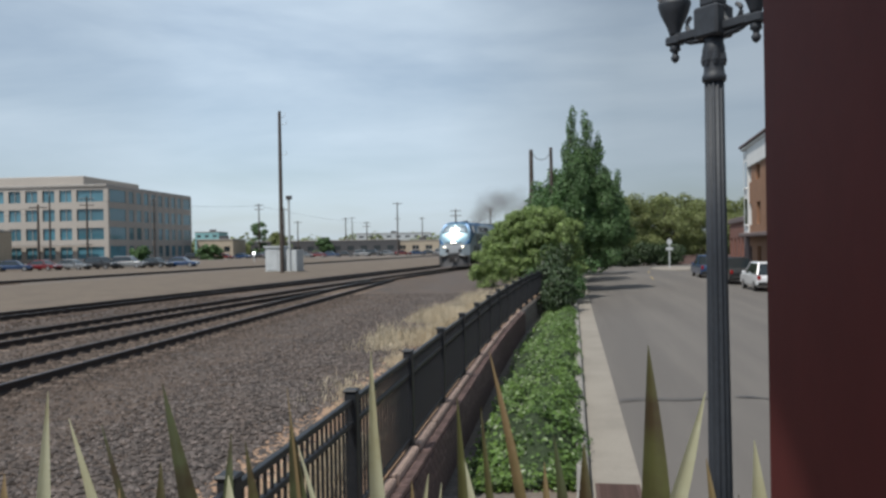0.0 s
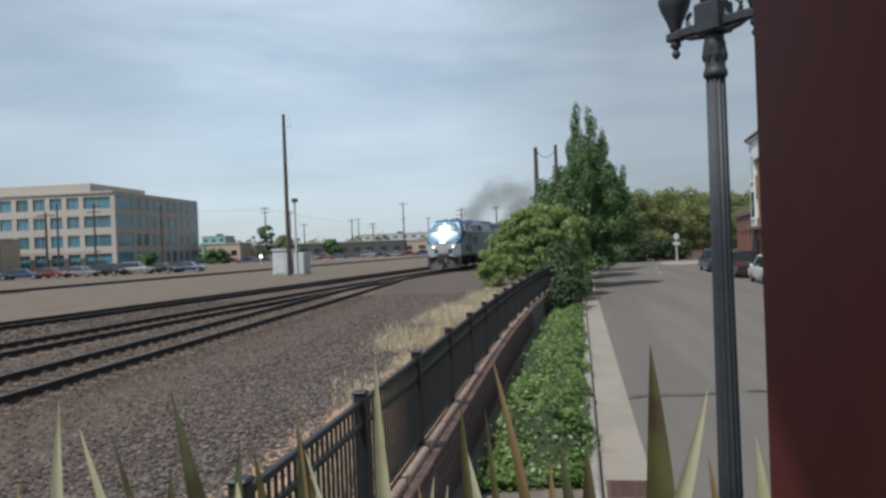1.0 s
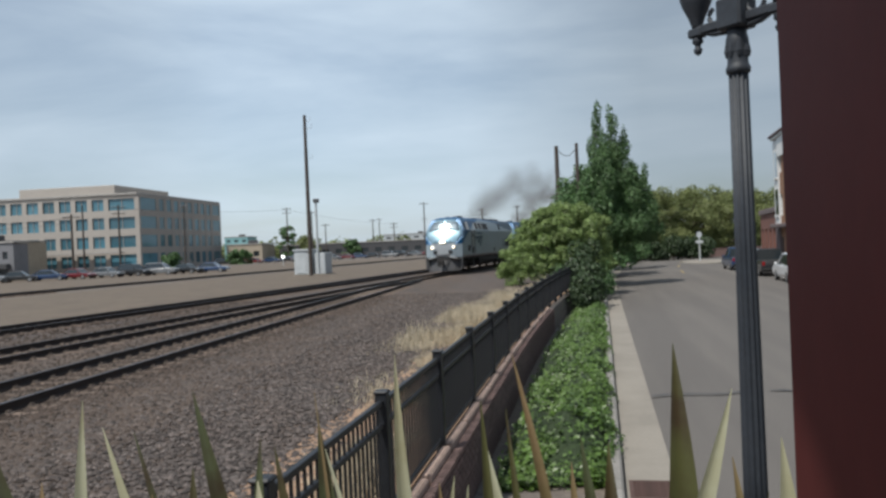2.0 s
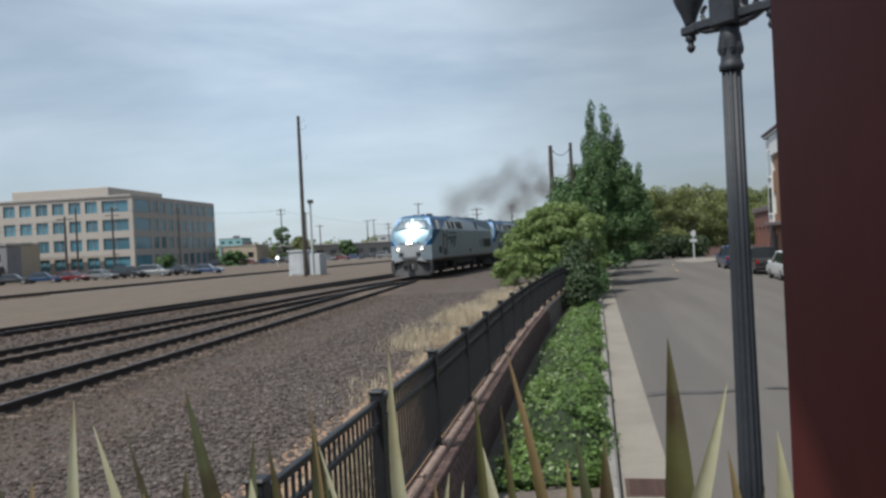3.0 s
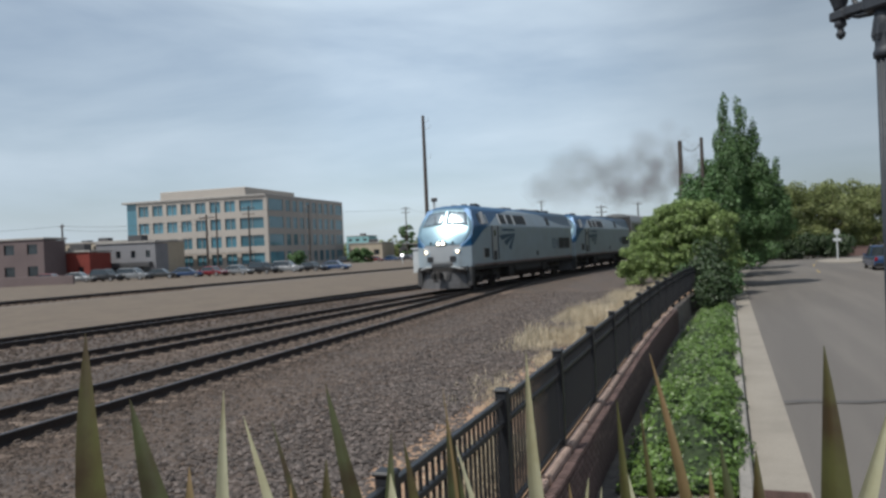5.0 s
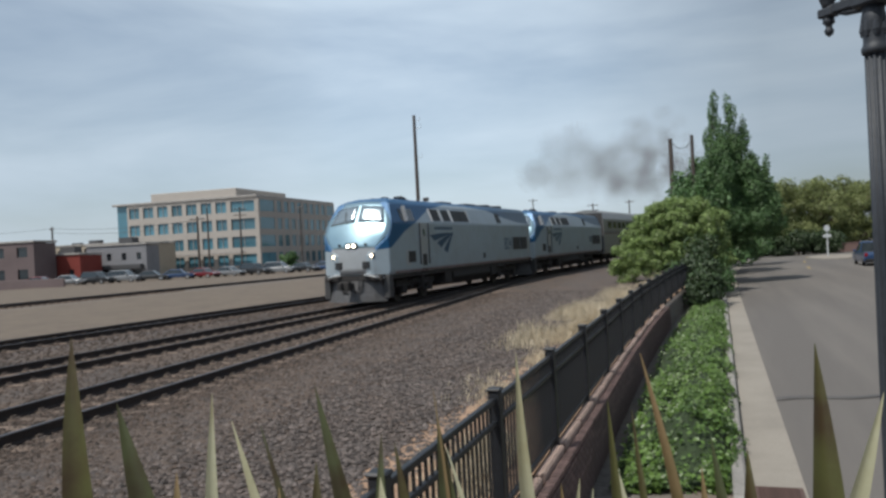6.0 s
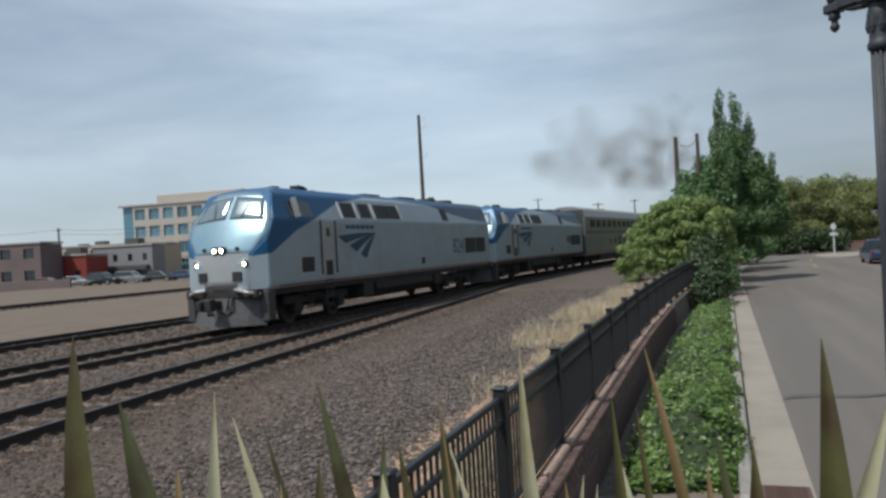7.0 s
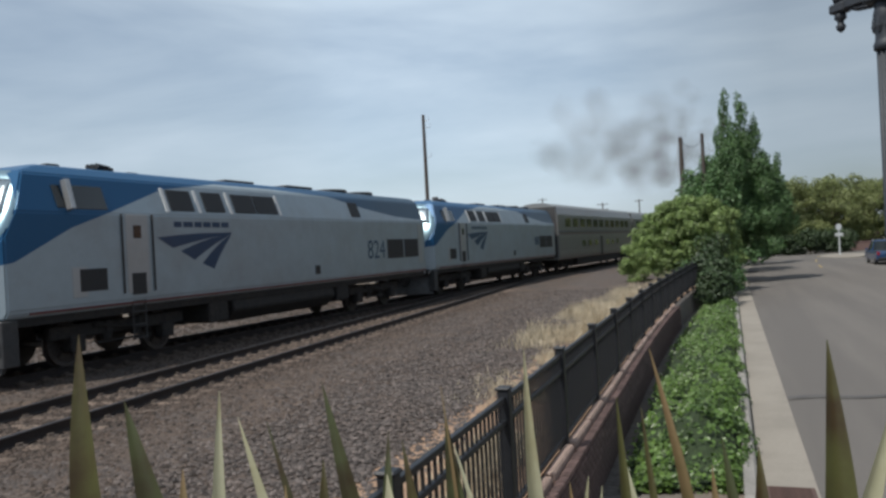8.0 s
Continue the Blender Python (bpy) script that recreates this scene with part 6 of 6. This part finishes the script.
for x, y, h, arms in ((-70.5, 140, 12.5, 0), (-62, 136, 12.0, 2), (-58.5, 158, 13, 1), (-49.5, 210, 14.5, 2), (-43.8, 215, 13.5, 1), (-41, 220, 10, 1), (-30, 240, 11.5, 1), (-24.5, 250, 10.5, 2), (-12, 205, 14.0, 1), (-7, 260, 12, 1), (2.8, 175, 10.5, 2), (11.5, 190, 11.5, 1), (-17, 290, 13, 1), (-35, 300, 14, 1), (-56, 108, 9.0, 1), (-89, 120, 9.5, 1)):
    utility_pole("far wooden utility pole with crossarms" if arms else "far bare wooden pole", x, y, YARD_Z, h, 0.2, arms)
sig = thing("yard_light", "small bright white light on a short post", "light", pose(-34.0, 140, YARD_Z))
part("post", boxes((-0.06, 0.06, -0.06, 0.06, 0, 1.5)), M_HUT, sig)
bm = bmesh.new()
lathe(bm, [(0.22, -0.08), (0.24, 0.05), (0.14, 0.1)], 14, Matrix.Translation((0, -0.1, 1.6)) @ Matrix.Rotation(radians(90), 4, "X"))
part("lens", bm, M_WHITELIGHT, sig, "glowing white lens")
for a, b in (((-89, 120, 9.3), (-56, 108, 8.6)), ((-89, 120, 8.6), (-56, 108, 7.9)), ((-140, 130, 10.4), (-89, 120, 9.3)), ((-62, 136, 11.5), (-49.5, 210, 14.0)), ((-49.5, 210, 14.0), (-24.5, 250, 10.0)), ((6.25, 55, 8.9), (8.35, 60, 9.5))):
    bm = bmesh.new()
    pts = []
    for i in range(13):
        u = i / 12
        pts.append((a[0] + (b[0] - a[0]) * u, a[1] + (b[1] - a[1]) * u, a[2] + (b[2] - a[2]) * u - 4 * u * (1 - u) * 0.6))
    tube(bm, pts, 0.025, 5)
    tagged(part("overhead_cable", bm, M_CABLE), "thin black overhead cable between poles", "cable", group="overhead cables")

# far woods along the horizon
rng = np.random.RandomState(12)
cs, ns = [], []
for i in range(230):
    x = -330 + 520 * rng.rand()
    y = 330 + 90 * rng.rand() + (60 if x < -120 else 0)
    h = 3.5 + 5 * rng.rand()
    p, d = leaf_blob(rng, (x, y, h * 0.55), (3.5 + 3 * rng.rand(), 3.0, h * 0.6), 150)
    cs.append(p)
    ns.append(d)
cs, ns = np.concatenate(cs), np.concatenate(ns)
woods = leaf_mesh("far_woods", cs, ns, 0.6 + 0.5 * rng.rand(len(cs)), M_OAK, None, 0.7, 4)
tagged(woods, "line of far green trees along the horizon", "woods", kind="stuff")
for x, y, h, w, s in ((-53, 225, 11.5, 5.0, 51), (-46, 222, 8.0, 7.0, 52), (-57, 190, 4.5, 5.5, 53), (-90, 250, 9, 9, 54), (-36, 235, 6, 6, 55), (6, 215, 7, 9, 56), (-66, 170, 4, 4, 57)):
    round_tree("far green tree across the yard", x, y, h, w, s, M_TREE if s % 2 else M_OAK, 0.32, 60)


# motion
def train_y(s):
    """The world y of the place s metres along the main track from y = 20."""
    return 20.0 + s * 0.9785 - 0.00011 * s * max(s, 0) * 0.5


NOSE = [(0.0, 55.1), (0.5, 51.95), (1.0, 48.75), (1.5, 45.5), (2.0, 42.1), (2.5, 38.55), (3.0, 34.9), (3.5, 31.1), (4.0, 27.2), (4.5, 23.2), (5.0, 19.1), (5.5, 14.9), (6.0, 10.6), (6.5, 6.3), (7.0, 1.9), (7.5, -2.45), (8.0, -7.1)]


def nose_at(t):
    for (t0, s0), (t1, s1) in zip(NOSE, NOSE[1:]):
        if t <= t1:
            return s0 + (s1 - s0) * (t - t0) / (t1 - t0)
    return NOSE[-1][1]


def on_track(s, length):
    ya, yb = train_y(s), train_y(s + length)
    xa, xb = main_x(ya), main_x(yb)
    return pose(xa, ya, RAIL_Z, 0, 0, -math.degrees(math.atan2(xb - xa, yb - ya)))


def turning(wheels, radius, lead):
    """Wheels roll with the train, a little under 90 degrees from row to row."""
    n = 112
    for w in wheels:
        y, z = w.location.y, w.location.z
        walk(w, [(8.0 * i / n, Matrix.Translation((0, y, z)) @ Matrix.Rotation((NOSE[0][1] - nose_at(8.0 * i / n)) / radius, 4, "X")) for i in range(n + 1)])


def motions():
    for ob, start, length in ((loco_a, 0.0, 20.6), (loco_b, 21.3, 20.6), (coach_a, 42.8, 25.6), (coach_b, 68.8, 25.6), (coach_c, 94.8, 25.6)):
        walk(ob, [(t, on_track(s + start, length)) for t, s in NOSE])
    turning(wheels_a + wheels_b, 0.5, 0)
    turning(wheels_c, 0.46, 0)
    # each puff rides inside its locomotive until it leaves the stack, then rises and hangs in the air
    rng = np.random.RandomState(6)
    for i, p in enumerate(smoke):
        lead = 9.3 if i % 2 else 9.3 + 21.3
        te = -2.6 + 6.5 * ((i // 2) / (len(smoke) // 2 - 1)) ** 1.1
        spin = 360 * rng.rand()
        jx, jy, up = 0.6 * rng.randn(), 0.6 * rng.randn(), 0.75 + 0.55 * rng.rand()
        wx, wy, wz = 0.16 * rng.randn(), 0.2 * rng.randn(), 0.75 + 0.3 * rng.randn()
        rows = []
        for k in range(33):
            t = 8.0 * k / 32
            if t <= te:
                y = train_y(nose_at(t) + lead)
                m = pose(main_x(y), y, 2.9 + RAIL_Z, 0, 0, spin)
            else:
                a = t - te
                s0 = nose_at(max(te, 0.0)) + (7.0 * -te if te < 0 else 0.0) + lead
                y0 = train_y(s0)
                grow = min(a / 1.2, 1.0)
                rise = 2.9 + RAIL_Z + 2.9 * (1 - math.exp(-a * 1.6)) * up + max(0.1, wz) * a
                m = pose(main_x(y0) + (jx + (0.35 + wx) * a) * grow - 0.5 * grow, y0 + (jy + wy * a) * grow - 1.6 * (1 - math.exp(-a)), rise, 6 * a, 4 * a, spin + 12 * a)
            rows.append((t, m))
        walk(p, rows)


motions()
